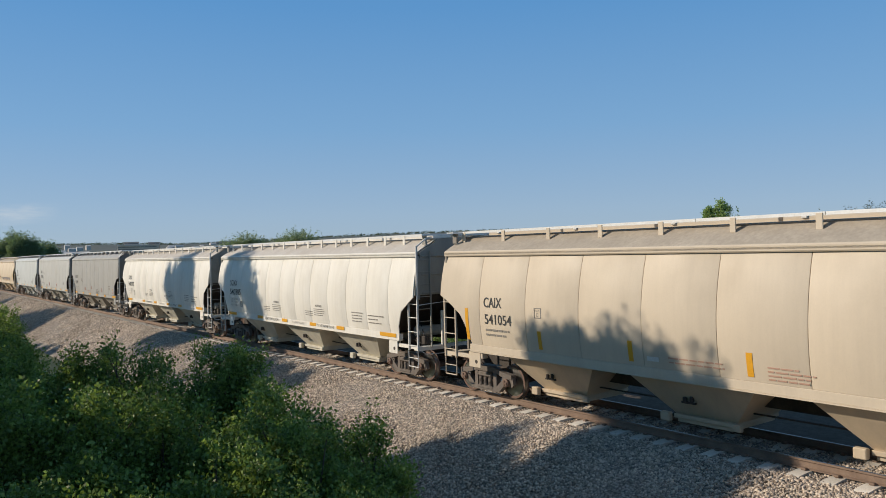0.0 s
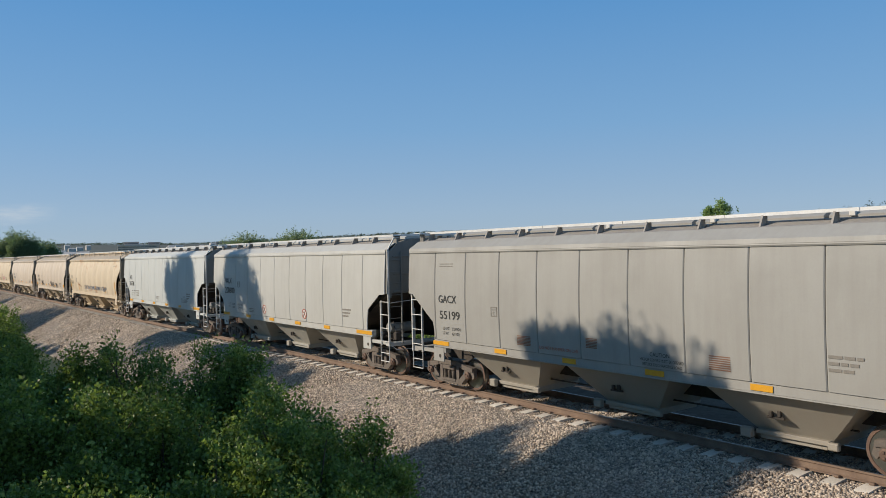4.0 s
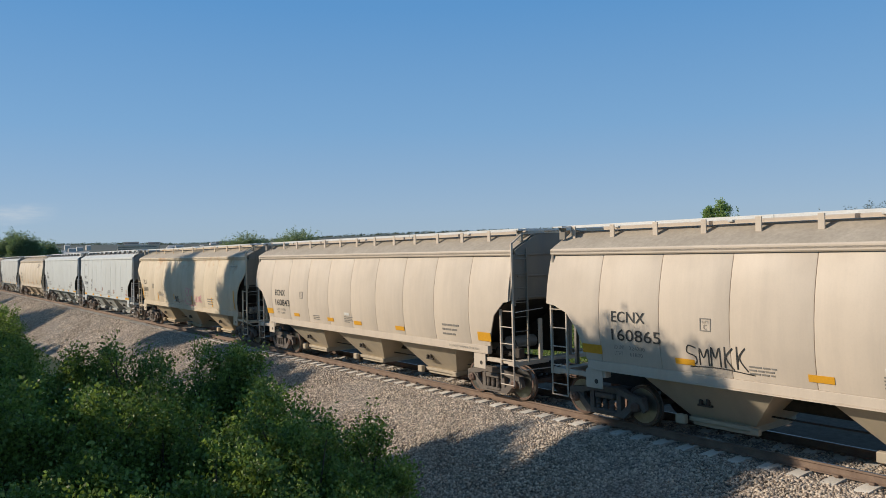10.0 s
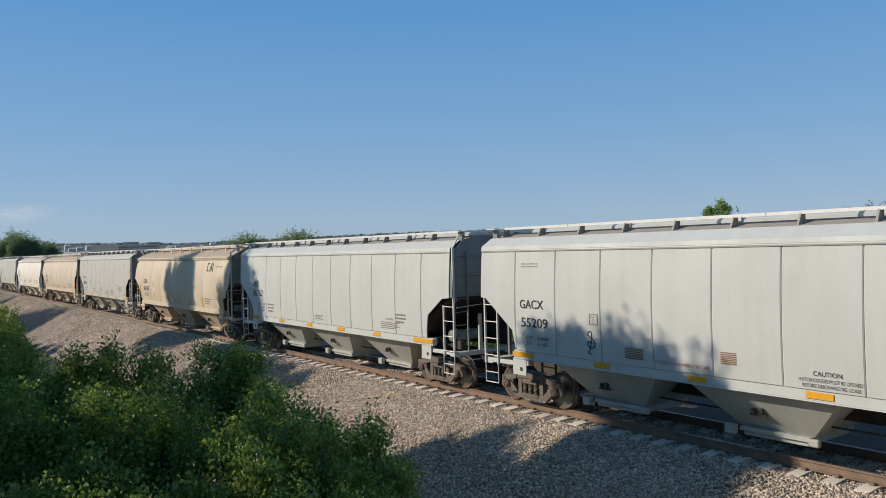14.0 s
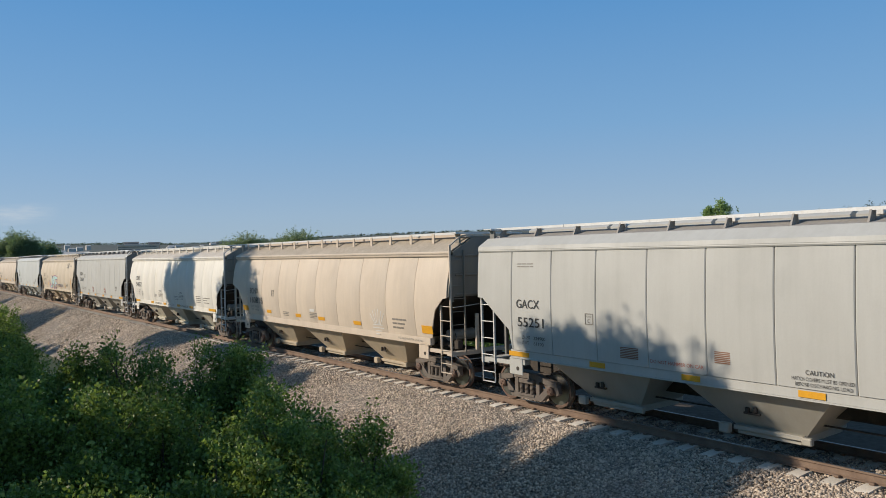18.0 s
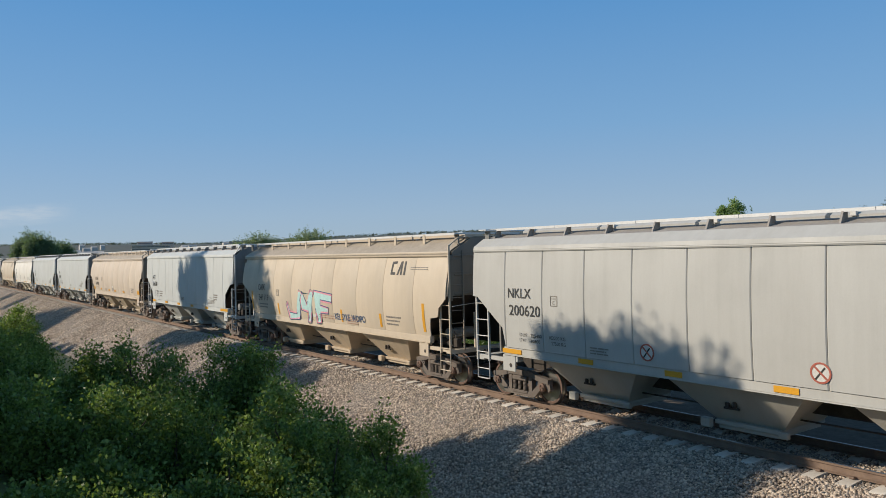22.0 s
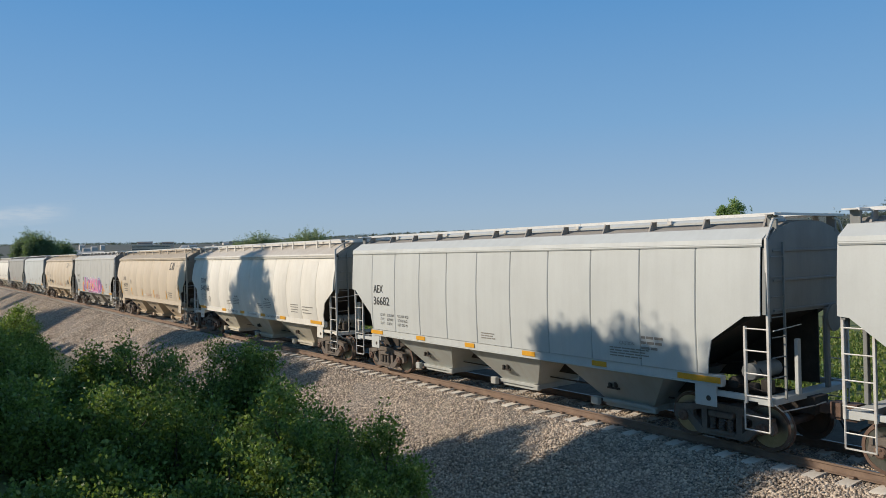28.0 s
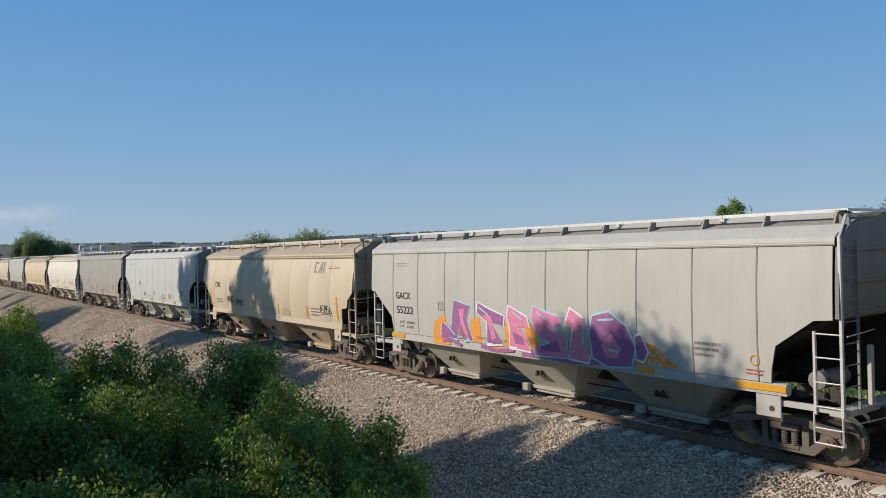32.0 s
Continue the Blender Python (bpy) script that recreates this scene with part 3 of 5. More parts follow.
BREAKS = [(8.08, 4.46, 0.55, 0.42), (8.8, 4.86, 0.46, 0.34), (10.9, 4.6, 0.50, 0.40), (10.07, 5.48, 0.52, 0.42), (8.95, 5.15, 0.36, 0.30), (7.5, 4.58, 0.50, 0.33), (7.85, 4.8, 0.30, 0.28),
          (6.7, 3.95, 0.60, 0.44), (12.05, 4.7, 0.50, 0.42), (9.4, 4.5, 0.27, 0.26), (6.0, 4.5, 0.30, 0.28)]
shade_tree(-1.4, 11.2, [(4.6, 5.4, 0.9, 2.6), (5.6, 5.9, 0.9, 2.6), (6.7, 6.2, 0.9, 2.7), (7.8, 6.3, 0.9, 2.7), (8.9, 6.4, 0.9, 2.7), (10.0, 6.5, 0.9, 2.7), (11.1, 6.5, 0.9, 2.7), (12.2, 6.5, 0.9, 2.8), (13.2, 6.1, 0.8, 2.8),
                        (14.0, 5.0, 0.7, 2.8), (15.2, 4.3, 0.7, 2.8)], 9500, 105, 0.16, BREAKS)
shade_tree(-1.0, 85.0, [(80.8, 6.6, 1.5, 2.6), (82.6, 8.2, 1.6, 3.0), (84.8, 9.4, 1.6, 3.4), (87.3, 9.2, 1.5, 3.4), (89.6, 8.4, 1.4, 3.2), (91.8, 8.0, 1.5, 3.3), (94.0, 7.4, 1.4, 3.6), (83.5, 9.2, 1.3, 6.0), (88.5, 9.0, 1.3, 5.0)], 12500, 106)
shade_tree(-1.0, 68.0, [(65.4, 5.2, 0.9, 2.5), (67.8, 5.0, 1.1, 2.5), (70.3, 4.5, 1.2, 2.5)], 3400, 110)
shade_tree(-1.0, 129.0, [(129.0, 9.6, 1.0, 5.1), (131.0, 9.2, 0.8, 5.1)], 1300, 107)
shade_tree(-1.0, 116.0, [(115.2, 9.3, 1.0, 5.2), (117.0, 9.6, 1.0, 5.2)], 1500, 108)
shade_tree(-5.0, 9.6, [(8.7, 6.15, 0.6, 4.7), (9.4, 6.3, 0.5, 4.9), (10.0, 6.45, 0.42, 5.2)], 1700, 111)
shade_tree(-5.0, 13.6, [(13.8, 7.0, 0.4, 6.1), (15.0, 7.6, 0.4, 6.8), (16.4, 7.9, 0.4, 7.0)], 400, 112)

# ---- trees and hills behind the train ----


def grove(az, dist, width, top, n, seed, label, size=0.55, mat=TREELEAF, heaps=6):
    """One broad tree behind the train at a bearing; width and top in metres."""
    x, y, _ = seen_at(az, dist, 0)
    g = land_z(x, y)
    h = top - g
    r = random.Random(seed)
    blobs = []
    for k in range(heaps):
        u = (k + 0.5) / heaps - 0.5 if heaps > 1 else 0.0
        rz = h * r.uniform(0.22, 0.32)
        zt = h * (1.0 - 0.28 * abs(u) * 2 * r.uniform(0.4, 1.2))
        across = (math.cos(radians(az)) * u * width * 0.8, -math.sin(radians(az)) * u * width * 0.8)
        blobs.append((across[0], across[1], zt - rz, width * r.uniform(0.16, 0.26), width * r.uniform(0.16, 0.26), rz))
    tree("tree", label, "tree", (x, y, g), blobs, n, size, seed, mat, per=6, spread=size * 2.0, r0=h * 0.03, group="trees beyond the track", shell=0.35)


grove(21.9, 150, 10.5, 8.8, 4200, 201, "round pale green cottonwood tree beyond the track", 0.27, FARLEAF)
grove(25.7, 150, 14.5, 9.2, 5200, 202, "broad pale green cottonwood tree beyond the track", 0.27, FARLEAF, 8)
grove(6.9, 190, 6.5, 11.2, 3000, 203, "tall dark green tree behind the far train cars", 0.32, VALLEYLEAF)
grove(7.7, 185, 7.0, 10.4, 3000, 204, "dark green bushy tree behind the far train cars", 0.32, VALLEYLEAF)
grove(8.8, 190, 7.0, 8.6, 3000, 205, "low dark green tree behind the far train cars", 0.32, VALLEYLEAF)
grove(58.1, 75, 1.2, 7.1, 700, 208, "small green tree above the train roof", 0.2, heaps=3)
for k, (az, d, top, r) in enumerate([(57.0, 62, 7.55, 0.55), (56.15, 62, 7.0, 0.32)]):
    x, y, _ = seen_at(az, d, 0)
    g = land_z(x, y)
    h = top - g
    ca, sa = math.cos(radians(az)), math.sin(radians(az))
    tree("tree", "bright green tree top above the train roof", "tree", (x, y, g),
         [(0, 0, h - r * 0.9, r * 0.7, r * 0.7, r * 0.9), (ca * r * 0.8, -sa * r * 0.8, h - r * 1.35, r * 0.5, r * 0.5, r * 0.7), (-ca * r * 0.8, sa * r * 0.8, h - r * 1.45, r * 0.5, r * 0.5, r * 0.65),
          (0, 0, h - r * 2.6, r * 1.1, r * 1.1, r * 1.2)], 650, 0.13, 330 + k, BRIGHTLEAF, per=6, spread=0.25, r0=0.12, group="trees beyond the track", shell=0.3)
for k, (az, d, top) in enumerate([(66.3, 210, 15.3), (67.6, 210, 16.2), (64.9, 220, 14.3), (63.4, 230, 13.6), (61.8, 240, 13.0), (69.0, 215, 16.4)]):
    grove(az, d, 9.0, top - 1.0, 2400, 220 + k, "dark green tree on the rise beyond the track", 0.30, HAZELEAF)
for k, (x, y, w, h) in enumerate([(27, 9, 2.4, 1.1), (29, 17, 2.8, 1.3), (28, 25, 2.6, 1.2), (27.5, 34, 3.0, 1.4), (28, 44, 3.0, 1.5), (30, 3, 2.6, 1.2)]):
    tree("field_shrub", "sunlit green shrub in the grass behind the track", "shrub", (x, y, land_z(x, y)),
         [(0, 0, h * 0.5, w * 0.45, w * 0.5, h * 0.5), (0.5, w * 0.4, h * 0.35, w * 0.35, w * 0.35, h * 0.35), (0, -w * 0.45, h * 0.33, w * 0.3, w * 0.4, h * 0.34)],
         500, 0.16, 260 + k, TREELEAF, per=6, spread=0.4, r0=0.04, group="shrubs behind the track")

tco, tfa = leaves(np.stack([rng.uniform(23.5, 48, 12000), rng.uniform(-2, 60, 12000), np.full(12000, -1.5)], 1), np.tile([[0.0, 0.1, 1.0]], (12000, 1)), 7, 0.14, 0.20, 77, 2.2)
tufts = new("grass_tufts", big_mesh("grass_tufts", tco, tfa, [leaf_shader("grass_blade", (0.13, 0.20, 0.04), (0.24, 0.26, 0.08), 0.3)]))
tagged(tufts, "tall green and straw-coloured grass behind the track", "grass", kind="stuff")

HILLMAT = surface("far_hillside", (0.075, 0.09, 0.08), (0.12, 0.13, 0.105), 0.012, 1.0, relief=0.2, dist=1.0, world_space=True)
HOUSE = surface("far_house_wall", (0.55, 0.49, 0.43), (0.72, 0.68, 0.62), 0.05, 0.9, relief=0.0, world_space=True)


def hill(name, label, dist, az0, az1, line, depth, seed):
    """A long ridge; line gives (bearing, height of the crest)."""
    n, m = 90, 7
    co = []
    for j in range(m):
        f = j / (m - 1)
        for i in range(n):
            az = az0 + (az1 - az0) * i / (n - 1)
            crest = np.interp(az, [a for a, _ in line], [b for _, b in line])
            crest += dist * 0.0012 * noise.noise((az * 1.3, seed, 0)) + dist * 0.0005 * noise.noise((az * 6, seed, 2))
            d = dist - depth * (1 - f)
            x, y, _ = seen_at(az, d, 0)
            g = -20.0
            co.append((x, y, g + (crest - g) * (math.sin(f * math.pi / 2) ** 1.3)))
    i = np.arange((m - 1) * n).reshape(-1, n)[:, :-1].ravel()
    ob = new(name, big_mesh(name, np.array(co), np.stack([i, i + 1, i + 1 + n, i + n], 1), [HILLMAT]))
    ob.data.shade_smooth()
    return tagged(ob, label, "hill", kind="structure")


hill("backdrop_ridge", "hazy distant wooded ridge along the horizon", 3600, -30, 100,
     [(-30, 62), (8, 66), (14, 66), (18, 60), (24, 72), (30, 84), (36, 92), (42, 92), (50, 95), (60, 110), (100, 120)], 1500, 1.0)
hill("backdrop_slope", "low wooded town slope in the valley", 2100, -30, 100,
     [(-30, 20), (6, 18), (10, 25), (14, 33), (18, 33), (22, 40), (30, 50), (40, 56), (60, 62), (100, 66)], 900, 5.0)



def scatter_boxes(n, d0, d1, a0, a1, zlo, zhi, w, h, seed):
    r = np.random.default_rng(seed)
    shapes = []
    for _ in range(n):
        d, a = r.uniform(d0, d1), r.uniform(a0, a1)
        x, y, _ = seen_at(a, d, 0)
        z = zlo + (zhi - zlo) * (d - d0) / (d1 - d0) + (a - a0) / (a1 - a0) * 14
        ww, hh, dd = w * r.uniform(0.6, 1.6), h * r.uniform(0.7, 1.3), w * r.uniform(0.6, 1.2)
        v = [(x - ww, y - dd, z - 6), (x + ww, y - dd, z - 6), (x + ww, y + dd, z - 6), (x - ww, y + dd, z - 6), (x - ww, y - dd, z + hh), (x + ww, y - dd, z + hh),
             (x + ww, y + dd, z + hh), (x - ww, y + dd, z + hh), (x - ww, y, z + hh * 1.5), (x + ww, y, z + hh * 1.5)]
        shapes.append((v, [(0, 1, 5, 4), (1, 2, 6, 5), (2, 3, 7, 6), (3, 0, 4, 7), (4, 5, 9, 8), (7, 8, 9, 6), (5, 6, 9), (4, 8, 7)]))
    return join(*shapes)


town = new("far_houses", mesh_of("far_houses", scatter_boxes(260, 1500, 2080, 8, 66, 0, 33, 6, 5, 2), HOUSE))
tagged(town, "distant pale houses scattered over the wooded slope", "houses", kind="stuff")


def far_trees(n, d0, d1, a0, a1, h, seed, z_of):
    r = np.random.default_rng(seed)
    d, a = r.uniform(d0, d1, n), np.radians(r.uniform(a0, a1, n))
    base = np.stack([d * np.sin(a), d * np.cos(a), z_of(d, np.degrees(a))], 1)
    per = 26
    p = np.repeat(base, per, 0) + r.normal(0, 1, (n * per, 3)) * np.array([h * 0.5, h * 0.5, h * 0.28]) + np.array([0, 0, h * 0.35])
    dd = r.normal(0, 1, (n * per, 3))
    dd /= np.linalg.norm(dd, axis=1)[:, None]
    return leaves(p, dd, 1, 0.5, h * 0.55, seed)


fco, ffa = far_trees(2400, 1250, 2150, 4, 70, 6.0, 5, lambda d, a: np.interp(d, [1200, 2100], [-16, 20]) + (a - 10) * 0.45)
woods = new("far_woods", big_mesh("far_woods", fco, ffa, [HAZELEAF]))
tagged(woods, "distant woods and gardens of the valley town", "woods", kind="stuff")
fco, ffa = far_trees(1600, 3300, 3650, 4, 72, 7.0, 6, lambda d, a: np.interp(a, [8, 14, 18, 24, 30, 36, 50, 60, 72], [64, 64, 58, 70, 82, 89, 92, 106, 110]))
woods2 = new("ridge_woods", big_mesh("ridge_woods", fco, ffa, [HAZELEAF]))
tagged(woods2, "tree line on the distant ridge", "woods", kind="stuff")

OFFICE = surface("office_brick", (0.66, 0.50, 0.40), (0.74, 0.60, 0.50), 0.05, 0.9, relief=0.0)
PALE = surface("pale_concrete_band", (0.62, 0.58, 0.53), (0.55, 0.5, 0.46), 0.05, 0.9, relief=0.0)
DARKGLASS = surface("dark_window_band", (0.14, 0.13, 0.13), (0.18, 0.17, 0.165), 0.05, 0.3, relief=0.0)


def office(az, dist, z, w, floors, deep=14.0):
    x, y, _ = seen_at(az, dist, 0)
    ob = thing("office_building", "distant flat-roofed brown office block with window bands", "office building", at=(x, y, z))
    ob.rotation_euler = (0, 0, -radians(az))
    h = floors * 3.6
    part("wall", box(-w / 2, w / 2, -deep / 2, deep / 2, -12, h, 0.1), OFFICE, ob)
    part("roof", box(-w / 2 - 0.5, w / 2 + 0.5, -deep / 2 - 0.5, deep / 2 + 0.5, h + 0.004, h + 1.0, 0.1), PALE, ob, "pale flat roof parapet")
    for k in range(floors):
        win = part("window_band", box(-w / 2 + 1, w / 2 - 1, -deep / 2 - 0.15, -deep / 2 + 0.2, k * 3.6 + 1.4, k * 3.6 + 2.5), DARKGLASS, ob)
        for q in range(1, int(w // 5)):
            part("mullion", box(-w / 2 + q * 5 - 0.25, -w / 2 + q * 5 + 0.25, -deep / 2 - 0.3, -deep / 2, k * 3.6 + 1.2, k * 3.6 + 2.8), PALE, win)


office(14.6, 1150, 14.6, 52, 2)
office(14.2, 1160, 23.2, 20, 1, 10)
office(15.7, 1170, 22.6, 16, 1, 10)
office(20.3, 1180, 22.0, 16, 1, 10)
for az, d, z, w in ((9.8, 700, 5.5, 12), (10.6, 720, 8.0, 16), (11.2, 760, 8.5, 8)):
    x, y, _ = seen_at(az, d, 0)
    ob = thing("warehouse", "distant low white-roofed warehouse among trees", "warehouse", at=(x, y, z))
    ob.rotation_euler = (0, 0, -radians(az))
    part("wall", box(-w / 2, w / 2, -5, 5, -12, 1.2), HOUSE, ob)
    part("roof", ([(-w / 2 - .4, -5.4, 1.2), (w / 2 + .4, -5.4, 1.2), (w / 2 + .4, 5.4, 1.2), (-w / 2 - .4, 5.4, 1.2), (-w / 2 - .4, 0, 3.0), (w / 2 + .4, 0, 3.0)],
                  [(0, 1, 5, 4), (2, 3, 4, 5), (0, 4, 3), (1, 2, 5), (0, 3, 2, 1)]), PALE, ob, "white metal roof")

# ---- covered hopper cars: y runs from the front coupling (0) to the rear one (length), x = -1.6 is the sunny side ----
LEN = {"A1": 19.15, "A2": 17.95, "A3": 18.15, "A4": 17.72, "B1": 17.11}
END = {"A": 0.66, "B": 0.615}
TOP = {"A": 3.95, "B": 4.08}
GATES = {"A1": 4.55, "A2": 4.10, "A3": 4.22, "A4": 4.10, "B1": 3.87}


def half_width(kind, z):
    if kind == "A":
        return 1.61 - 0.108 * (z - 2.45) ** 2
    return 1.58 - 0.030 * (z - 2.5) ** 2


CUT = {  # lower edge of the side sheet towards each end: (distance from the body's end, height)
    ("A1", "front"): [(0.10, 3.22), (0.27, 3.07), (0.64, 2.75), (0.92, 2.32), (1.06, 1.88), (1.08, 1.48)],
    ("A1", "rear"): [(0.0, 3.30), (0.21, 3.16), (0.66, 2.84), (1.09, 2.45), (1.33, 1.97), (1.36, 1.48)],
    ("A2", "front"): [(0.10, 2.72), (0.29, 2.69), (0.67, 2.34), (0.89, 1.75), (0.95, 1.48)],
    ("A2", "rear"): [(0.0, 2.74), (0.27, 2.70), (0.67, 2.54), (0.98, 2.17), (1.18, 1.69), (1.20, 1.48)],
    ("A3", "front"): [(0.10, 2.68), (0.80, 2.21), (1.03, 1.72), (1.06, 1.48)],
    ("A3", "rear"): [(0.0, 2.80), (0.41, 2.53), (0.78, 2.35), (0.90, 1.96), (0.93, 1.48)],
    ("A4", "front"): [(0.10, 2.66), (0.45, 2.37), (0.53, 2.10), (0.92, 2.04), (1.00, 1.70), (1.02, 1.48)],
    ("A4", "rear"): [(0.0, 2.80), (0.16, 2.73), (0.51, 2.55), (0.92, 2.28), (1.11, 2.0), (1.30, 1.55), (1.32, 1.48)],
    ("B1", "front"): [(0.15, 2.72), (0.49, 2.69), (1.22, 2.18), (1.31, 1.75), (1.33, 1.48)],
    ("B1", "rear"): [(0.0, 2.80), (0.20, 2.78), (1.24, 1.99), (1.32, 1.70), (1.34, 1.48)]}


def sheet(cols, thick=0.03):
    """A plate from columns of outer points on the side that faces -x, with its inner skin and rim."""
    n, m = len(cols), len(cols[0])
    outer = [p for c in cols for p in c]
    V = outer + [(x + thick, y, z) for x, y, z in outer]
    F = []
    k = n * m
    for i in range(n - 1):
        for j in range(m - 1):
            a, b, c, d = i * m + j, i * m + j + 1, (i + 1) * m + j + 1, (i + 1) * m + j
            F += [(a, d, c, b), (a + k, b + k, c + k, d + k)]
    for i in range(n - 1):
        F += [(i * m, (i + 1) * m, (i + 1) * m + k, i * m + k), (i * m + m - 1, i * m + m - 1 + k, (i + 1) * m + m - 1 + k, (i + 1) * m + m - 1)]
    for j in range(m - 1):
        F += [(j, j + k, j + 1 + k, j + 1), ((n - 1) * m + j, (n - 1) * m + j + 1, (n - 1) * m + j + 1 + k, (n - 1) * m + j + k)]
    return V, F


def column(kind, y, z0, z1, inset=0.0, rows=9):
    return [(-(half_width(kind, z0 + (z1 - z0) * j / (rows - 1)) - inset), y, z0 + (z1 - z0) * j / (rows - 1)) for j in range(rows)]


def side_panel(kind, y0, y1):
    """A pressed panel between two recessed seams."""
    e, d = (0.026, 0.014) if kind == "B" else (0.026, 0.008)
    ys = [(y0 + 0.006, d), (y0 + e, 0.0), ((y0 + y1) / 2, -0.003), (y1 - e, 0.0), (y1 - 0.006, d)]
    return sheet([column(kind, y, 1.484, TOP[kind], q) for y, q in ys])


def end_panel(style, which, y_end, y_seam):
    """The cut-away panel at a body's end."""
    kind = style[0]
    sign = 1 if which == "front" else -1
    cut = CUT[style, which]
    ss = sorted({*[a for a, _ in cut], 0.25, 0.55, 0.8, 1.15})
    last = abs(y_seam - y_end)
    ss = [s for s in ss if cut[0][0] <= s < last - 0.1] + [last - 0.028, last - 0.006]
    cols = []
    for s in ss:
        low = float(np.interp(s, [a for a, _ in cut], [b for _, b in cut]))
        cols.append(column(kind, y_end + sign * s, max(low, 1.484), TOP[kind], (0.014 if kind == "B" else 0.008) if s == ss[-1] else 0.0))
    return sheet(cols)


def both(shape):
    """The same shape on the car's other flank, turned end for end about its middle plane."""
    return [(-x, y, z) for x, y, z in shape[0]], shape[1]


ROOF_LINE = {"A": [(1.42, 3.948), (1.44, 3.975), (1.44, 4.045), (1.41, 4.075), (1.30, 4.145), (1.05, 4.28), (0.93, 4.33), (0.70, 4.48), (0.40, 4.51), (0.0, 4.52)],
             "B": [(1.53, 4.055), (1.545, 4.085), (1.525, 4.175), (1.17, 4.395), (1.13, 4.395), (0.93, 4.43), (0.70, 4.50), (0.40, 4.53), (0.0, 4.54)]}


def roof_shape(kind, y0, y1, lo, hi):
    line = ROOF_LINE[kind][lo:hi]
    prof = [(-x, z) for x, z in line] + ([(x, z) for x, z in reversed(line)][1:] if hi >= len(ROOF_LINE[kind]) else [])
    n = len(prof)
    V = [(x, y, z) for y in (y0, y1) for x, z in prof] + [(x, y, z - 0.03) for y in (y0, y1) for x, z in prof]
    F = []
    for i in range(n - 1):
        F += [(i, i + 1, n + i + 1, n + i), (2 * n + i, 3 * n + i, 3 * n + i + 1, 2 * n + i + 1)]
        F += [(i, 2 * n + i, 2 * n + i + 1, i + 1), (n + i, n + i + 1, 3 * n + i + 1, 3 * n + i)]
    F += [(0, n, 3 * n, 2 * n), (n - 1, 3 * n - 1, 4 * n - 1, 2 * n - 1)]
    return V, F


def wheel_profile(sign):
    pts = [(0.70, 0.085), (0.70, 0.125), (0.745, 0.20), (0.745, 0.36), (0.705, 0.40), (0.705, 0.482), (0.725, 0.485), (0.742, 0.462), (0.845, 0.455),
           (0.85, 0.40), (0.80, 0.36), (0.79, 0.20), (0.84, 0.14), (0.84, 0.09), (0.98, 0.085), (0.98, 0.115), (1.15, 0.11), (1.17, 0.08), (1.17, 0.0)]
    return [(sign * a, b) for a, b in pts]


WHEELSET = mesh_of("wheelset", join(lathe([(-0.7, 0.085), (0.7, 0.085)], 10), lathe(wheel_profile(-1), 28), lathe(wheel_profile(1), 28),
                                    *[box(s * 1.172, s * 1.185, -0.02 + 0.055 * math.cos(a), 0.02 + 0.055 * math.cos(a), -0.02 + 0.055 * math.sin(a), 0.02 + 0.055 * math.sin(a))
                                      for s in (-1, 1) for a in (0.5, 2.6, 4.7)]), WHEEL)
TREADRINGS = [mesh_of("tread", lathe([(s * 0.75, 0.4585), (s * 0.75, 0.4635), (s * 0.838, 0.4600), (s * 0.838, 0.4565)], 28), TREAD) for s in (-1, 1)]
FRAME_BITS = [[(-1.1, 0.56), (-1.1, 0.68), (-0.7, 0.73), (-0.42, 0.82), (0.42, 0.82), (0.7, 0.73), (1.1, 0.68), (1.1, 0.56), (0.68, 0.60), (0.38, 0.68), (-0.38, 0.68), (-0.68, 0.60)],
              [(-1.02, 0.58), (-0.80, 0.58), (-0.44, 0.27), (0.44, 0.27), (0.80, 0.58), (1.02, 0.58), (0.56, 0.15), (-0.56, 0.15)],
              [(-0.47, 0.24), (-0.34, 0.24), (-0.34, 0.72), (-0.47, 0.72)], [(0.34, 0.24), (0.47, 0.24), (0.47, 0.72), (0.34, 0.72)],
              [(-1.12, 0.60), (-1.16, 0.42), (-1.08, 0.34), (-1.02, 0.44), (-0.90, 0.50), (-0.78, 0.44), (-0.72, 0.34), (-0.66, 0.42), (-0.70, 0.62)],
              [(1.12, 0.60), (1.16, 0.42), (1.08, 0.34), (1.02, 0.44), (0.90, 0.50), (0.78, 0.44), (0.72, 0.34), (0.66, 0.42), (0.70, 0.62)]]
SIDEFRAME = mesh_of("side_frame", join(*[prism(b, "x", -0.085 + 0.006 * i, 0.085 - 0.006 * i) for i, b in enumerate(FRAME_BITS)],
                                       box(-0.12, 0.02, -0.28, 0.28, 0.54, 0.665, 0.02), box(-0.10, 0.03, -0.30, 0.30, 0.20, 0.285, 0.015)), TRUCK)
SPRING = mesh_of("spring", lathe([(0.285 + 0.0325 * k / 2, 0.070 if k % 2 else 0.05) for k in range(16)], 10, "z"), TRUCK)


def ladder(kind, which, y_end):
    s = 1 if which == "front" else -1
    x = -1.50
    if which == "front":
        a, b, ta, tb = 0.02, 0.53, (4.26 if kind == "A" else 4.19), 2.50
        rungs = (1.17, 1.60, 2.04, 2.46)
    else:
        a, b, ta, tb = 0.02, 0.56, (3.12 if kind == "A" else 2.80), 2.72
        rungs = (1.25, 1.70, 2.15, 2.60)
    ya, yb = y_end + s * a, y_end + s * b
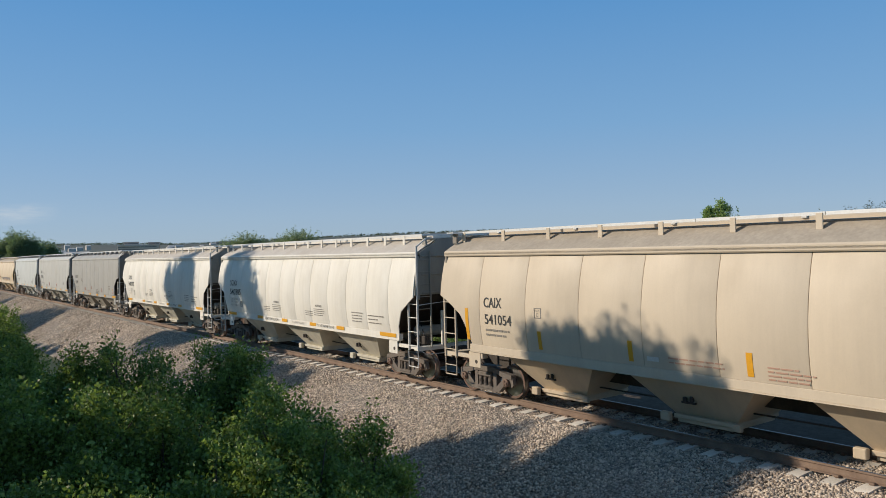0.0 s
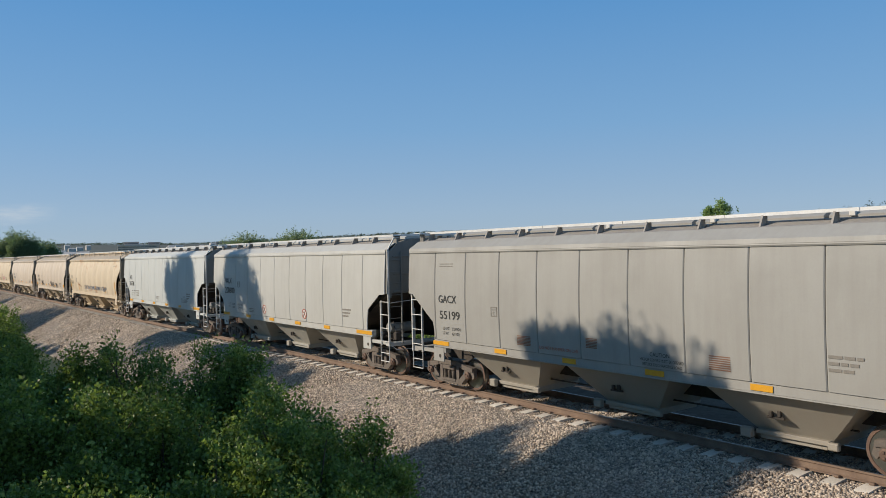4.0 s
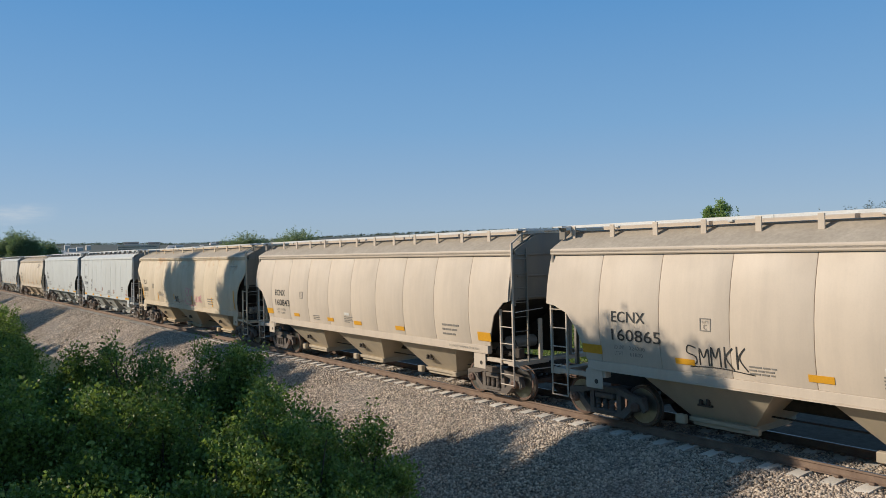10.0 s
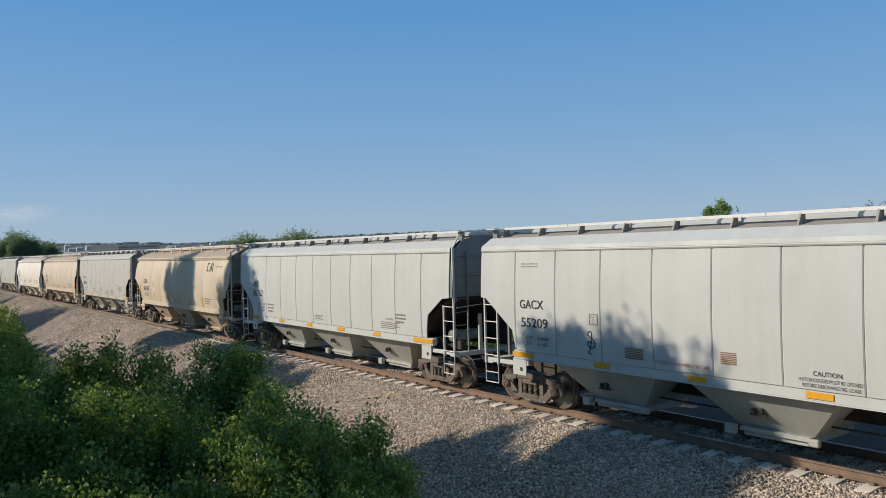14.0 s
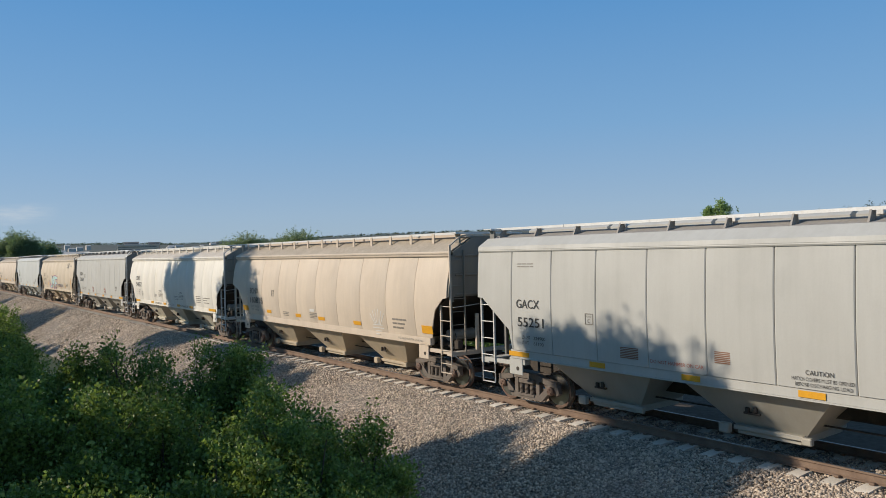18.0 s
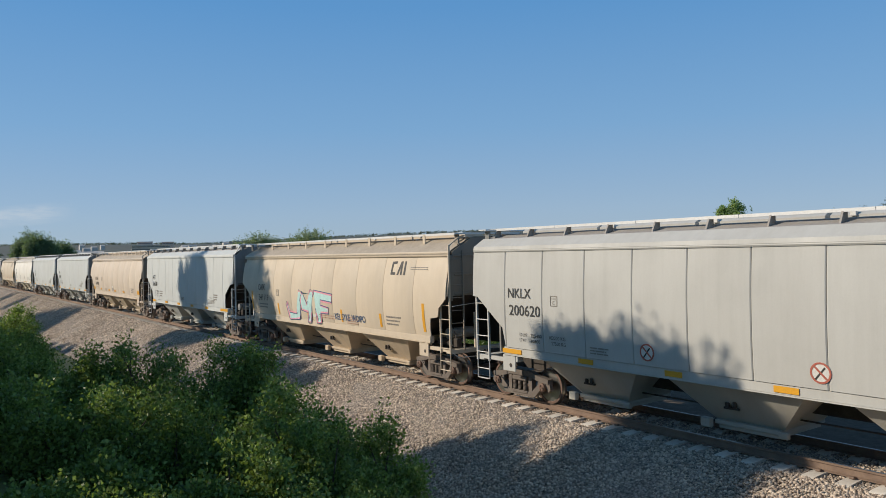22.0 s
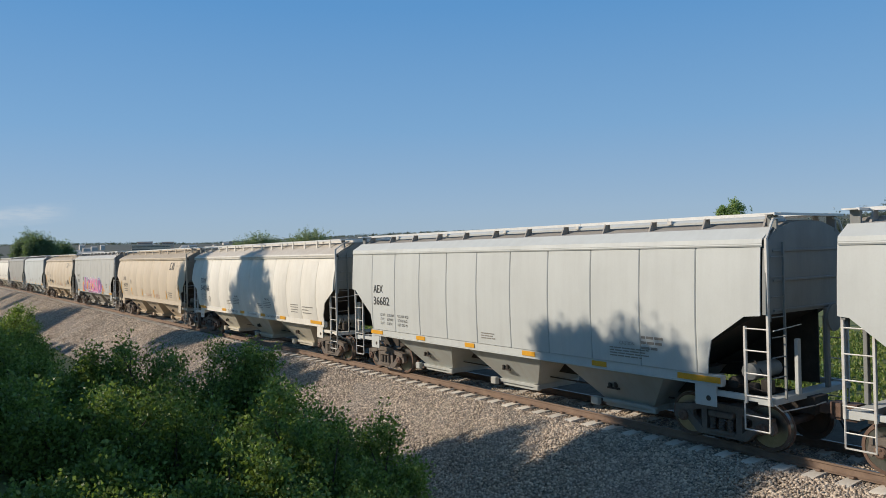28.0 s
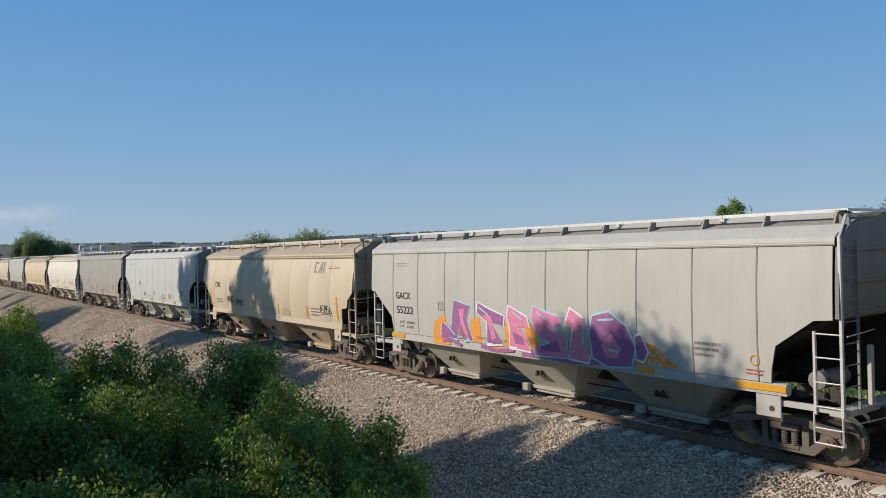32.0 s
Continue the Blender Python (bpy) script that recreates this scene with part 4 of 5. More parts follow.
    bits = [box(x - 0.012, x + 0.05, min(ya, ya + s * 0.055), max(ya, ya + s * 0.055), 1.02, ta, 0.006),
            box(x - 0.012, x + 0.05, yb - 0.025, yb + 0.025, 1.02, tb, 0.006)]
    bits += [tube((x, ya, z), (x, yb, z), 0.014) for z in rungs]
    if which == "front":
        roof_in = (-0.98, 4.49) if kind == "A" else (-1.12, 4.54)
        bits.append(pipe([(x + 0.02, ya + 0.03, ta - 0.03), (roof_in[0] - 0.12, ya + 0.03, roof_in[1]), (roof_in[0] + 0.1, ya + 0.03, roof_in[1] + 0.04)], 0.028))
    return join(*bits)


def stirrup(which, y_end):
    s = 1 if which == "front" else -1
    a, b, x = y_end + s * 0.05, y_end + s * 0.56, -1.49
    return join(pipe([(x, a, 1.06), (x, a, 0.52), (x, b, 0.52), (x, b, 1.06)], 0.017), tube((x, a, 0.79), (x, b, 0.79), 0.013))


def end_rungs(kind, y_end, s):
    x0, y = -1.45, y_end - s * 0.01
    bits = [tube((x0, y, 1.55 + 0.38 * k), (x0 + 0.42, y, 1.55 + 0.38 * k), 0.012) for k in range(7)]
    return join(box(x0 + 0.42, x0 + 0.46, y - 0.02, y + 0.02, 1.1, 4.1), *bits)


def hopper_bay(c, half):
    z0, z1 = 1.30, 0.42
    t = [(-1.40, c - half), (1.40, c - half), (1.40, c + half), (-1.40, c + half)]
    q = [(-0.74, c - 0.74), (0.74, c - 0.74), (0.74, c + 0.74), (-0.74, c + 0.74)]
    V = [(x, y, z0) for x, y in t] + [(x, y, z1) for x, y in q]
    return V, [(0, 1, 2, 3), (7, 6, 5, 4)] + [(i, i + 4, (i + 1) % 4 + 4, (i + 1) % 4) for i in range(4)]


def make_car(style, colour, label, panels, post_step):
    """One covered hopper with all its parts."""
    kind = style[0]
    L, e = LEN[style], END[kind]
    y0, y1 = e, L - e
    coat = PAINT[colour]
    car = thing("hopper_car", label, "freight car", "covered hopper train")
    hull = [(y0 + 0.22, 3.98), (y0 + 0.22, 2.78), (y0 + 2.75, 1.32), (y1 - 2.75, 1.32), (y1 - 0.22, 2.78), (y1 - 0.22, 3.98)]
    # near-black core: shade behind the cut-away ends is in its colour
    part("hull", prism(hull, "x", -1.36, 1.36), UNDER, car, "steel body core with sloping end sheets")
    # side plates with recessed seams
    body = y1 - y0
    first = {"A1": 1.90, "A2": 1.72, "A3": 1.52, "A4": 1.82, "B1": 1.47}[style]
    step = (body - 2 * first) / (panels - 2)
    seams = [y0 + first + step * k + (0.10 if kind == "B" else 0.04) for k in range(panels - 1)]
    part("side_panel", end_panel(style, "front", y0, seams[0]), coat, car, smooth=False)
    part("side_panel", end_panel(style, "rear", y1, seams[-1]), coat, car)
    for a, b in zip(seams, seams[1:]):
        part("side_panel", side_panel(kind, a, b), coat, car)
    far_cols = [column(kind, y, 1.484, TOP[kind]) for y in (y0 + 1.48, y1 - 1.48)]
    part("far_side", both(sheet(far_cols)), coat, car, "plain side sheet")
    part("far_side", both(end_panel(style, "front", y0, y0 + 1.50)), coat, car)
    part("far_side", both(end_panel(style, "rear", y1, y1 - 1.50)), coat, car)
    for m in (lambda q: q, both):
        part("side_sill", m(join(box(-1.525, -1.37, y0 + 1.04, y1 - 1.24, 1.29, 1.48, 0.008), box(-1.54, -1.40, y0 + 1.04, y1 - 1.24, 1.265, 1.292))), coat, car)
        part("eave_rail", m(roof_shape(kind, y0 + 0.10, y1 - 0.02, 0, 4)), coat, car)
    part("roof", roof_shape(kind, y0 + 0.10, y1 - 0.04, 3, 99), ROOF if kind == "B" else ROOFW if colour == "white" else ROOFA, car, "dust-covered roof sheet")
    zr = 4.605 if kind == "A" else 4.645
    for m in (lambda q: q, both):
        n_b = 6
        for k in range(n_b):
            a, b = y0 + 0.05 + (body - 0.1) * k / n_b, y0 + 0.05 + (body - 0.1) * (k + 1) / n_b - 0.015
            part("running_board", m(join(box(-0.93, -0.60, a, b, zr, zr + 0.028), box(-0.945, -0.925, a, b, zr - 0.03, zr + 0.034))), WALKWAY, car, "pale grating walkway")
    for ya, yb in ((y0 - 0.02, y0 + 0.28), (y1 - 0.28, y1 + 0.02)):
        cross = part("cross_walkway", join(box(-1.30, 1.30, ya, yb, zr - 0.012, zr + 0.016), box(-1.30, 1.30, ya - 0.008, ya + 0.012, zr - 0.03, zr + 0.02)), WALKWAY, car, "pale grating step across the roof end")
        for q in (-1.1, 1.1):
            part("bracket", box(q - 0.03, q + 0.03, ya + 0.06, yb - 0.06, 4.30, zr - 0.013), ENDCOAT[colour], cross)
    n_p = int(body / post_step)
    for k in range(n_p + 1):
        y = y0 + 0.35 + (body - 0.7) * k / n_p
        if kind == "A":
            shape = join(box(-0.962, -0.93, y - 0.065, y + 0.065, 4.315, zr + 0.01, 0.006), box(-0.95, -0.66, y - 0.065, y + 0.065, zr - 0.014, zr - 0.002))
        else:
            shape = prism([(-0.80, 4.46), (-1.06, 4.405), (-0.94, zr - 0.004), (-0.80, zr - 0.004)], "y", y - 0.02, y + 0.02)
        part("walkway_post", shape, coat if kind == "A" else ROOF, car)
        part("walkway_post", both(shape), coat if kind == "A" else ROOF, car)
    for k in range(5):
        a = y0 + 0.7 + (body - 1.4) * k / 5
        b = a + (body - 1.4) / 5 - 0.10
        hatch = part("hatch_cover", prism([(-0.34, 4.42), (-0.36, 4.58), (-0.24, 4.65), (0.24, 4.65), (0.36, 4.58), (0.34, 4.42)], "y", a, b), coat, car, "long loading hatch cover")
        part("hatch_hinge", box(-0.40, -0.32, b - 0.5, b - 0.38, 4.55, 4.66, 0.01), GALV, hatch)
    # ends
    for which, ye, s in (("front", y0, 1), ("rear", y1, -1)):
        inner = ye + s * 1.30
        part("end_platform", join(box(-1.47, 1.47, min(ye, ye + s * 0.30), max(ye, ye + s * 0.30), 1.02, 1.14, 0.008),
                                  box(-1.47, -1.36, min(ye, inner), max(ye, inner), 1.06, 1.17, 0.008), box(1.36, 1.47, min(ye, inner), max(ye, inner), 1.06, 1.17, 0.008)), coat, car)
        roof_top = [(x - 0.05, z - 0.02) for x, z in ROOF_LINE[kind][3:]]
        flank = [(half_width(kind, z) - 0.035, z) for z in (2.74, 3.05, 3.35, 3.65, TOP[kind])]
        gable = [(-x, z) for x, z in flank] + [(-x, z) for x, z in roof_top] + [(x, z) for x, z in reversed(roof_top[:-1])] + [(x, z) for x, z in reversed(flank)]
        part("end_sheet", prism(gable, "y", ye + s * 0.05, ye + s * 0.12), ENDCOAT[colour], car, "flat grimy end wall, paint darkened for shade")
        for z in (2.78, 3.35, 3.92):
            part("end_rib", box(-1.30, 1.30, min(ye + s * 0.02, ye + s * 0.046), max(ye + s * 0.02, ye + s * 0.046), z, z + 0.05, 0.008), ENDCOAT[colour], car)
        for q in (-0.56, 0.56):
            near = q < 0 and which == "front"
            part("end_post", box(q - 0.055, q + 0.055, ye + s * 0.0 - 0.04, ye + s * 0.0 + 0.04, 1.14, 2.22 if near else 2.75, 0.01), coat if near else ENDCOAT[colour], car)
        # plate added to close the view through, coloured near-black as shade
        part("shear_plate", prism([(ye + s * 0.34, 1.145), (ye + s * 0.34, 2.70), (ye + s * 2.75, 1.40), (ye + s * 2.75, 1.07)], "x", 0.86, 0.89), UNDER, car, "added plate under the slope sheet, near-black for shade")
        for q in (-1, 1):
            yp = ye + s * 0.08
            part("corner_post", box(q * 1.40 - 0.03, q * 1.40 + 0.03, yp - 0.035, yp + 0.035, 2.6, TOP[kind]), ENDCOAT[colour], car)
        for m in (lambda q: q, both):
            part("ladder", m(ladder(kind, which, ye)), GALV if colour not in ("tan", "beige", "ochre") else coat, car)
            part("stirrup_step", m(stirrup(which, ye)), GALV if colour not in ("tan", "beige", "ochre") else coat, car)
        if which == "front":
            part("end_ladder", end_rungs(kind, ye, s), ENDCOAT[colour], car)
        part("jacking_pad", join(box(-1.50, -1.30, min(ye + s * 1.28, ye + s * 1.75), max(ye + s * 1.28, ye + s * 1.62), 1.10, 1.262, 0.01),
                                 box(-1.51, -1.48, min(ye + s * 1.22, ye + s * 1.5), max(ye + s * 1.30, ye + s * 1.5), 0.96, 1.09, 0.01)), coat, car)
        pad = part("bolster_plate", box(-1.515, -1.485, ye + s * 1.42 - 0.25, ye + s * 1.42 + 0.25, 0.84, 1.265, 0.008), coat, car)
        # no opening: a thin dark disc paints the shade inside the hole
        part("jacking_hole", moved(lathe([(-0.004, 0.055), (0.0, 0.055)], 14), -1.516, ye + s * 1.42 - 0.07, 1.0), UNDER, pad)
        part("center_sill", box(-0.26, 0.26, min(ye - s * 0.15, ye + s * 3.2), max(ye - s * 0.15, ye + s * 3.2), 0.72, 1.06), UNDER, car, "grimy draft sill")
        yc = 0.0 if s > 0 else L
        part("coupler", join(box(-0.09, 0.09, min(yc + s * 0.02, ye), max(yc + s * 0.02, ye), 0.74, 0.94, 0.02),
                             prism([(-0.18, yc - s * 0.06), (0.02, yc - s * 0.10), (0.16, yc + s * 0.05), (0.15, yc + s * 0.22), (-0.15, yc + s * 0.22)], "z", 0.68, 1.0)), WHEEL, car, "rusty knuckle coupler")
        hose = pipe([(0.28, ye - s * 0.02, 0.85), (0.30, yc + s * 0.25, 0.55), (0.12, yc + s * 0.08, 0.42), (0.0, yc, 0.46)], 0.022)
        part("air_hose", hose, RUBBER, car)
        # truck
        ty = ye + s * 1.36
        for m in (-1, 1):
            fr = part("side_frame", SIDEFRAME, TRUCK, car, at=(m * 1.02, ty, 0.0))
            for d in (-0.2, 0.0, 0.2):
                part("spring", SPRING, TRUCK, fr, at=(-0.06 if m < 0 else 0.06, d, 0))
        part("bolster", box(-1.0, 1.0, ty - 0.2, ty + 0.2, 0.48, 0.72, 0.03), TRUCK, car)
        for d in (-0.9, 0.9):
            ws = part("wheelset", WHEELSET, WHEEL, car, "rusty wheels on an axle with polished treads", at=(0, ty + d, 0.4585))
            for ring in TREADRINGS:
                part("tread", ring, TREAD, ws)
            part("brake_beam", box(-0.72, 0.72, ty + d * 0.42 - 0.05, ty + d * 0.42 + 0.05, 0.34, 0.46, 0.02), UNDER, car)
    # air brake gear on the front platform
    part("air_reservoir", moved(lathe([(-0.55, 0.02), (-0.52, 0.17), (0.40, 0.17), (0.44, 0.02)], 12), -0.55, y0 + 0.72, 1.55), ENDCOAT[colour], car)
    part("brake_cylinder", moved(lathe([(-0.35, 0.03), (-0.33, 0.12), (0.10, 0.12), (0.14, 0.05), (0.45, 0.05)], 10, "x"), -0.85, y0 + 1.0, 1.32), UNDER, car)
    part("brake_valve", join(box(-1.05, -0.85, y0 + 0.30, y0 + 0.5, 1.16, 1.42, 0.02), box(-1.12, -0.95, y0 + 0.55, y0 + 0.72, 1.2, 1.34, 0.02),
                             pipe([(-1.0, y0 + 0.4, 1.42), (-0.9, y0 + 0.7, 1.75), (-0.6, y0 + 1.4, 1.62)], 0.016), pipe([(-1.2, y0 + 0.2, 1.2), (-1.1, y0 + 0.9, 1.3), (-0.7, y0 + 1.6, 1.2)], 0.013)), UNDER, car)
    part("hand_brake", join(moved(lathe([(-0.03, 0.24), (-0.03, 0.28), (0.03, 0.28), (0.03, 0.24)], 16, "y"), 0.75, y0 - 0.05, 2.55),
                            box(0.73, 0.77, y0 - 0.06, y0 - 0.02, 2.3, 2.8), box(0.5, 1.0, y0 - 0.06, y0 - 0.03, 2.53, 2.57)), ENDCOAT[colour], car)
    part("cut_lever", pipe([(-1.44, y0 - 0.03, 1.05), (-1.3, y0 - 0.10, 0.92), (-0.2, y0 - 0.14, 0.90), (-0.1, y0 - 0.3, 0.98)], 0.014), GALV, car, "thin uncoupling rod")
    part("grab_iron", pipe([(-1.46, y0 - 0.04, 2.44), (-0.9, y0 - 0.07, 2.48), (-0.5, y0 - 0.05, 2.50)], 0.012), GALV, car)
    # discharge bays
    mid, gap = (y0 + y1) / 2, GATES[style]
    for k in (-1, 0, 1):
        c = mid + k * gap
        bay = part("discharge_bay", hopper_bay(c, 1.56), CHUTE[colour], car, "sloping discharge chute")
        part("outlet_gate", join(box(-0.86, 0.86, c - 0.72, c + 0.72, 0.34, 0.43, 0.01), box(-0.80, 0.80, c - 0.66, c + 0.66, 0.25, 0.345, 0.01)), CHUTE[colour], bay)
        part("gate_shaft", tube((-0.95, c + 0.85, 0.36), (0.95, c + 0.85, 0.36), 0.03), UNDER, bay)
        part("gate_lock", box(-1.0, -0.86, c + 0.74, c + 0.98, 0.26, 0.46, 0.02), CHUTE[colour], bay)
        part("gate_lock", box(-0.9, -0.78, c - 0.9, c - 0.70, 0.28, 0.42, 0.02), CHUTE[colour], bay)
        zt = 0.86
        xt = -(0.74 + (1.40 - 0.74) * (zt - 0.42) / 0.88) - 0.012
        part("vibrator_bracket", join(box(xt - 0.05, xt + 0.03, c + 0.05, c + 0.12, zt - 0.07, zt + 0.05, 0.01), box(xt - 0.05, xt + 0.03, c + 0.22, c + 0.29, zt - 0.10, zt + 0.02, 0.01),
                                      box(xt - 0.02, xt + 0.04, c + 0.0, c + 0.34, zt - 0.12, zt - 0.08)), UNDER, bay)
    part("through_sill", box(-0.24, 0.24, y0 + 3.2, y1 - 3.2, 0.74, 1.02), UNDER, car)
    part("train_pipe", join(pipe([(0.5, y0, 0.95), (0.62, y0 + 3, 0.7), (0.62, y1 - 3, 0.7), (0.5, y1, 0.95)], 0.025), pipe([(-0.45, y0 + 3, 0.62), (-0.45, y1 - 3, 0.62)], 0.02)), UNDER, car)
    return car


def info(n):
    style = CARS[n][0]
    kind = style[0]
    return kind, LEN[style], END[kind], LEN[style] - END[kind]


def on_side(n, s, z, lift):
    """A point on a car's sunny side: s metres from the rear end towards the front."""
    kind, L, e, yr = info(n)
    return (-(half_width(kind, z) + lift) if z > 1.48 else -(1.54 + lift), yr - s, z)


def flat(n, s0, s1, z0, z1, mat, name="stencil", lift=0.010, label=""):
    """A thin plate on a car's side."""
    V = [on_side(n, s, z, lift) for s, z in ((s0, z0), (s1, z0), (s1, z1), (s0, z1))]
    V += [(x + 0.006, y, z) for x, y, z in V]
    F = [(0, 1, 2, 3), (7, 6, 5, 4), (0, 4, 5, 1), (1, 5, 6, 2), (2, 6, 7, 3), (3, 7, 4, 0)]
    return part(name, (V, F), mat, cars[n], label)


def lines(n, s, z, widths, h, step, mat, lift=0.010):
    """Rows of writing too small to read, as thin bars."""
    shapes = []
    for k, w in enumerate(widths):
        a = s
        rr = random.Random(n * 31 + k)
        while a < s + w - 0.02:
            b = min(a + rr.uniform(0.10, 0.26), s + w)
            zz = z - k * step
            V = [on_side(n, q, t, lift) for q, t in ((a, zz - h), (b, zz - h), (b, zz), (a, zz))]
            V += [(x + 0.006, y, t) for x, y, t in V]
            shapes.append((V, [(0, 1, 2, 3), (7, 6, 5, 4), (0, 4, 5, 1), (1, 5, 6, 2), (2, 6, 7, 3), (3, 7, 4, 0)]))
            a = b + 0.03
    return tagged(part("small_writing", join(*shapes), mat, cars[n]), kind="stuff")


LETTERS = {}


def words(n, text, s, z, width, height, mat=None, lift=0.014):
    """Painted lettering in the built-in font: left edge at s, base at z."""
    mat = mat or BLACK
    small = height < 0.12
    key = (text, mat.name, small)
    if key not in LETTERS:
        cu = bpy.data.curves.new("lettering", "FONT")
        cu.body, cu.resolution_u, cu.extrude, cu.offset = text, 3, 0.0, (0.0 if small else 0.006)
        tmp = bpy.data.objects.new("lettering", cu)
        scene.collection.objects.link(tmp)
        me = bpy.data.meshes.new_from_object(tmp.evaluated_get(bpy.context.evaluated_depsgraph_get()))
        bpy.data.objects.remove(tmp)
        me.name = "lettering"
        me.materials.clear()
        me.materials.append(mat)
        co = np.empty(len(me.vertices) * 3, np.float32)
        me.vertices.foreach_get("co", co)
        co = co.reshape(-1, 3)
        lo, hi = co.min(0), co.max(0)
        co = (co - lo) / np.maximum(hi - lo, 1e-6)
        me.vertices.foreach_set("co", np.ascontiguousarray(np.stack([co[:, 0], co[:, 1], co[:, 2] * 0], 1)).ravel())
        me.update()
        LETTERS[key] = me
    x, y, _ = on_side(n, s, z + height / 2, lift)
    kind = info(n)[0]
    xa, xb = on_side(n, s, z, lift)[0], on_side(n, s, z + height, lift)[0]
    ob = new("lettering", LETTERS[key])
    ob.parent = cars[n]
    slant = math.hypot(xb - xa, height)
    ob.matrix_local = Matrix(((0, xb - xa, -height / slant, xa), (-width, 0, 0, y), (0, height, (xb - xa) / slant, z), (0, 0, 0, 1)))
    return ob


def patch(n, pts, mat, name, lift=0.008):
    """A painted shape on a car's side from (s, z) corners, as a thin skin."""
    lo, hi = min(z for _, z in pts), max(z for _, z in pts)
    cuts = int((hi - lo) / 0.14) + 1
    bands = []
    for k in range(cuts):
        poly = pts
        for limit, keep in ((lo + (hi - lo) * k / cuts, 1), (lo + (hi - lo) * (k + 1) / cuts, -1)):
            out = []
            for (a, b), (c, d) in zip(poly, poly[1:] + poly[:1]):
                p, q = (b - limit) * keep, (d - limit) * keep
                if p >= 0:
                    out.append((a, b))
                if p * q < 0:
                    out.append((a + (c - a) * p / (p - q), limit))
            poly = out
            if len(poly) < 3:
                break
        if len(poly) >= 3:
            V = [on_side(n, s, z, lift) for s, z in poly]
            bands.append((V, [tuple(range(len(V)))]))
    return part(name, join(*bands), mat, cars[n])


def smooth_line(pts, k=4):
    """A rounded line through points."""
    out = []
    P = [pts[0]] + list(pts) + [pts[-1]]
    for a, b, c, d in zip(P, P[1:], P[2:], P[3:]):
        for j in range(k):
            u = j / k
            out.append(tuple(0.5 * (2 * b[q] + (c[q] - a[q]) * u + (2 * a[q] - 5 * b[q] + 4 * c[q] - d[q]) * u * u + (3 * b[q] - a[q] - 3 * c[q] + d[q]) * u ** 3) for q in (0, 1)))
    return out + [pts[-1]]


def stroke(n, pts, w, mat, name="graffiti_stroke", lift=0.009):
    """A painted ribbon of width w through (s, z) points."""
    m = len(pts)
    closed = m > 3 and math.hypot(pts[0][0] - pts[-1][0], pts[0][1] - pts[-1][1]) < 1e-6
    rows = []
    for k in range(m):
        a = pts[k - 1] if k else (pts[-2] if closed else pts[0])
        b = pts[k + 1] if k < m - 1 else (pts[1] if closed else pts[-1])
        l = math.hypot(b[0] - a[0], b[1] - a[1]) or 1
        u, v = -(b[1] - a[1]) / l * w / 2, (b[0] - a[0]) / l * w / 2
        l, r = on_side(n, pts[k][0] + u, pts[k][1] + v, lift), on_side(n, pts[k][0] - u, pts[k][1] - v, lift)
        rows += [l, r, (r[0] + 0.005, r[1], r[2]), (l[0] + 0.005, l[1], l[2])]
    F = [(0, 1, 2, 3), (4 * m - 1, 4 * m - 2, 4 * m - 3, 4 * m - 4)]
    for k in range(m - 1):
        F += [(4 * k + i, 4 * k + 4 + i, 4 * k + 4 + (i + 1) % 4, 4 * k + (i + 1) % 4) for i in range(4)]
    return part(name, (rows, F), mat, cars[n])

LABELS = {"white": "dusty white covered hopper car rolling on the rails", "tan": "tan curved-side covered hopper car rolling on the rails",
          "beige": "weathered beige covered hopper car rolling on the rails", "ochre": "rust-stained ochre covered hopper car rolling on the rails",
          "blue": "pale blue-grey flat-sided covered hopper car on the rails", "grey": "light grey flat-sided covered hopper car on the rails",
          "dark": "dull dark grey flat-sided covered hopper car on the rails"}
CARS = [("A4", "tan", "CAIX", "541054"), ("A3", "white", "SOXX", "540385"), ("A3", "white", "SOXX", "540370"), ("B1", "dark", "GACX", "55199"),
        ("B1", "grey", "NKLX", "200600"), ("B1", "blue", "AEX", "36738"), ("A1", "ochre", "TILX", "54347"), ("A2", "beige", "ECNX", "160865"),
        ("A2", "beige", "ECNX", "160843"), ("A1", "ochre", "TILX", "54310"), ("B1", "blue", "GACX", "55209"), ("B1", "blue", "AEX", "36762"),
        ("A4", "tan", "CAIX", "541167"), ("B1", "grey", "GACX", "55251"), ("A2", "beige", "ECNX", "160815"), ("A3", "white", "SOXX", "540371"),
        ("B1", "grey", "NKLX", "200620"), ("A4", "tan", "CAIX", "541119"), ("B1", "blue", "AEX", "36680"), ("A2", "beige", "ECNX", "160904"),
        ("B1", "blue", "AEX", "36684"), ("B1", "blue", "AEX", "36682"), ("A3", "white", "SOXX", "540366"), ("A4", "tan", "CAIX", "541159"),
        ("B1", "grey", "GACX", "55222"), ("A4", "tan", "CAIX", ""), ("B1", "blue", "", ""), ("B1", "dark", "", ""), ("A3", "white", "", ""),
        ("A1", "ochre", "", ""), ("B1", "grey", "", ""), ("A2", "beige", "", ""), ("B1", "blue", "", ""), ("A4", "tan", "", "")]
SLACK = {3: 0.04, 4: 0.03, 5: -0.02, 6: -0.06, 8: -0.04, 9: -0.02, 10: 0.08, 11: 0.08, 13: 0.04, 15: -0.05, 16: -0.07, 17: -0.07, 20: 0.06, 21: 0.10, 22: -0.06, 23: -0.07}
START = [0.0]
for i, (style, *_) in enumerate(CARS):
    START.append(START[-1] + LEN[style] + SLACK.get(i, 0.0))   # couplings pulled tight or pushed together
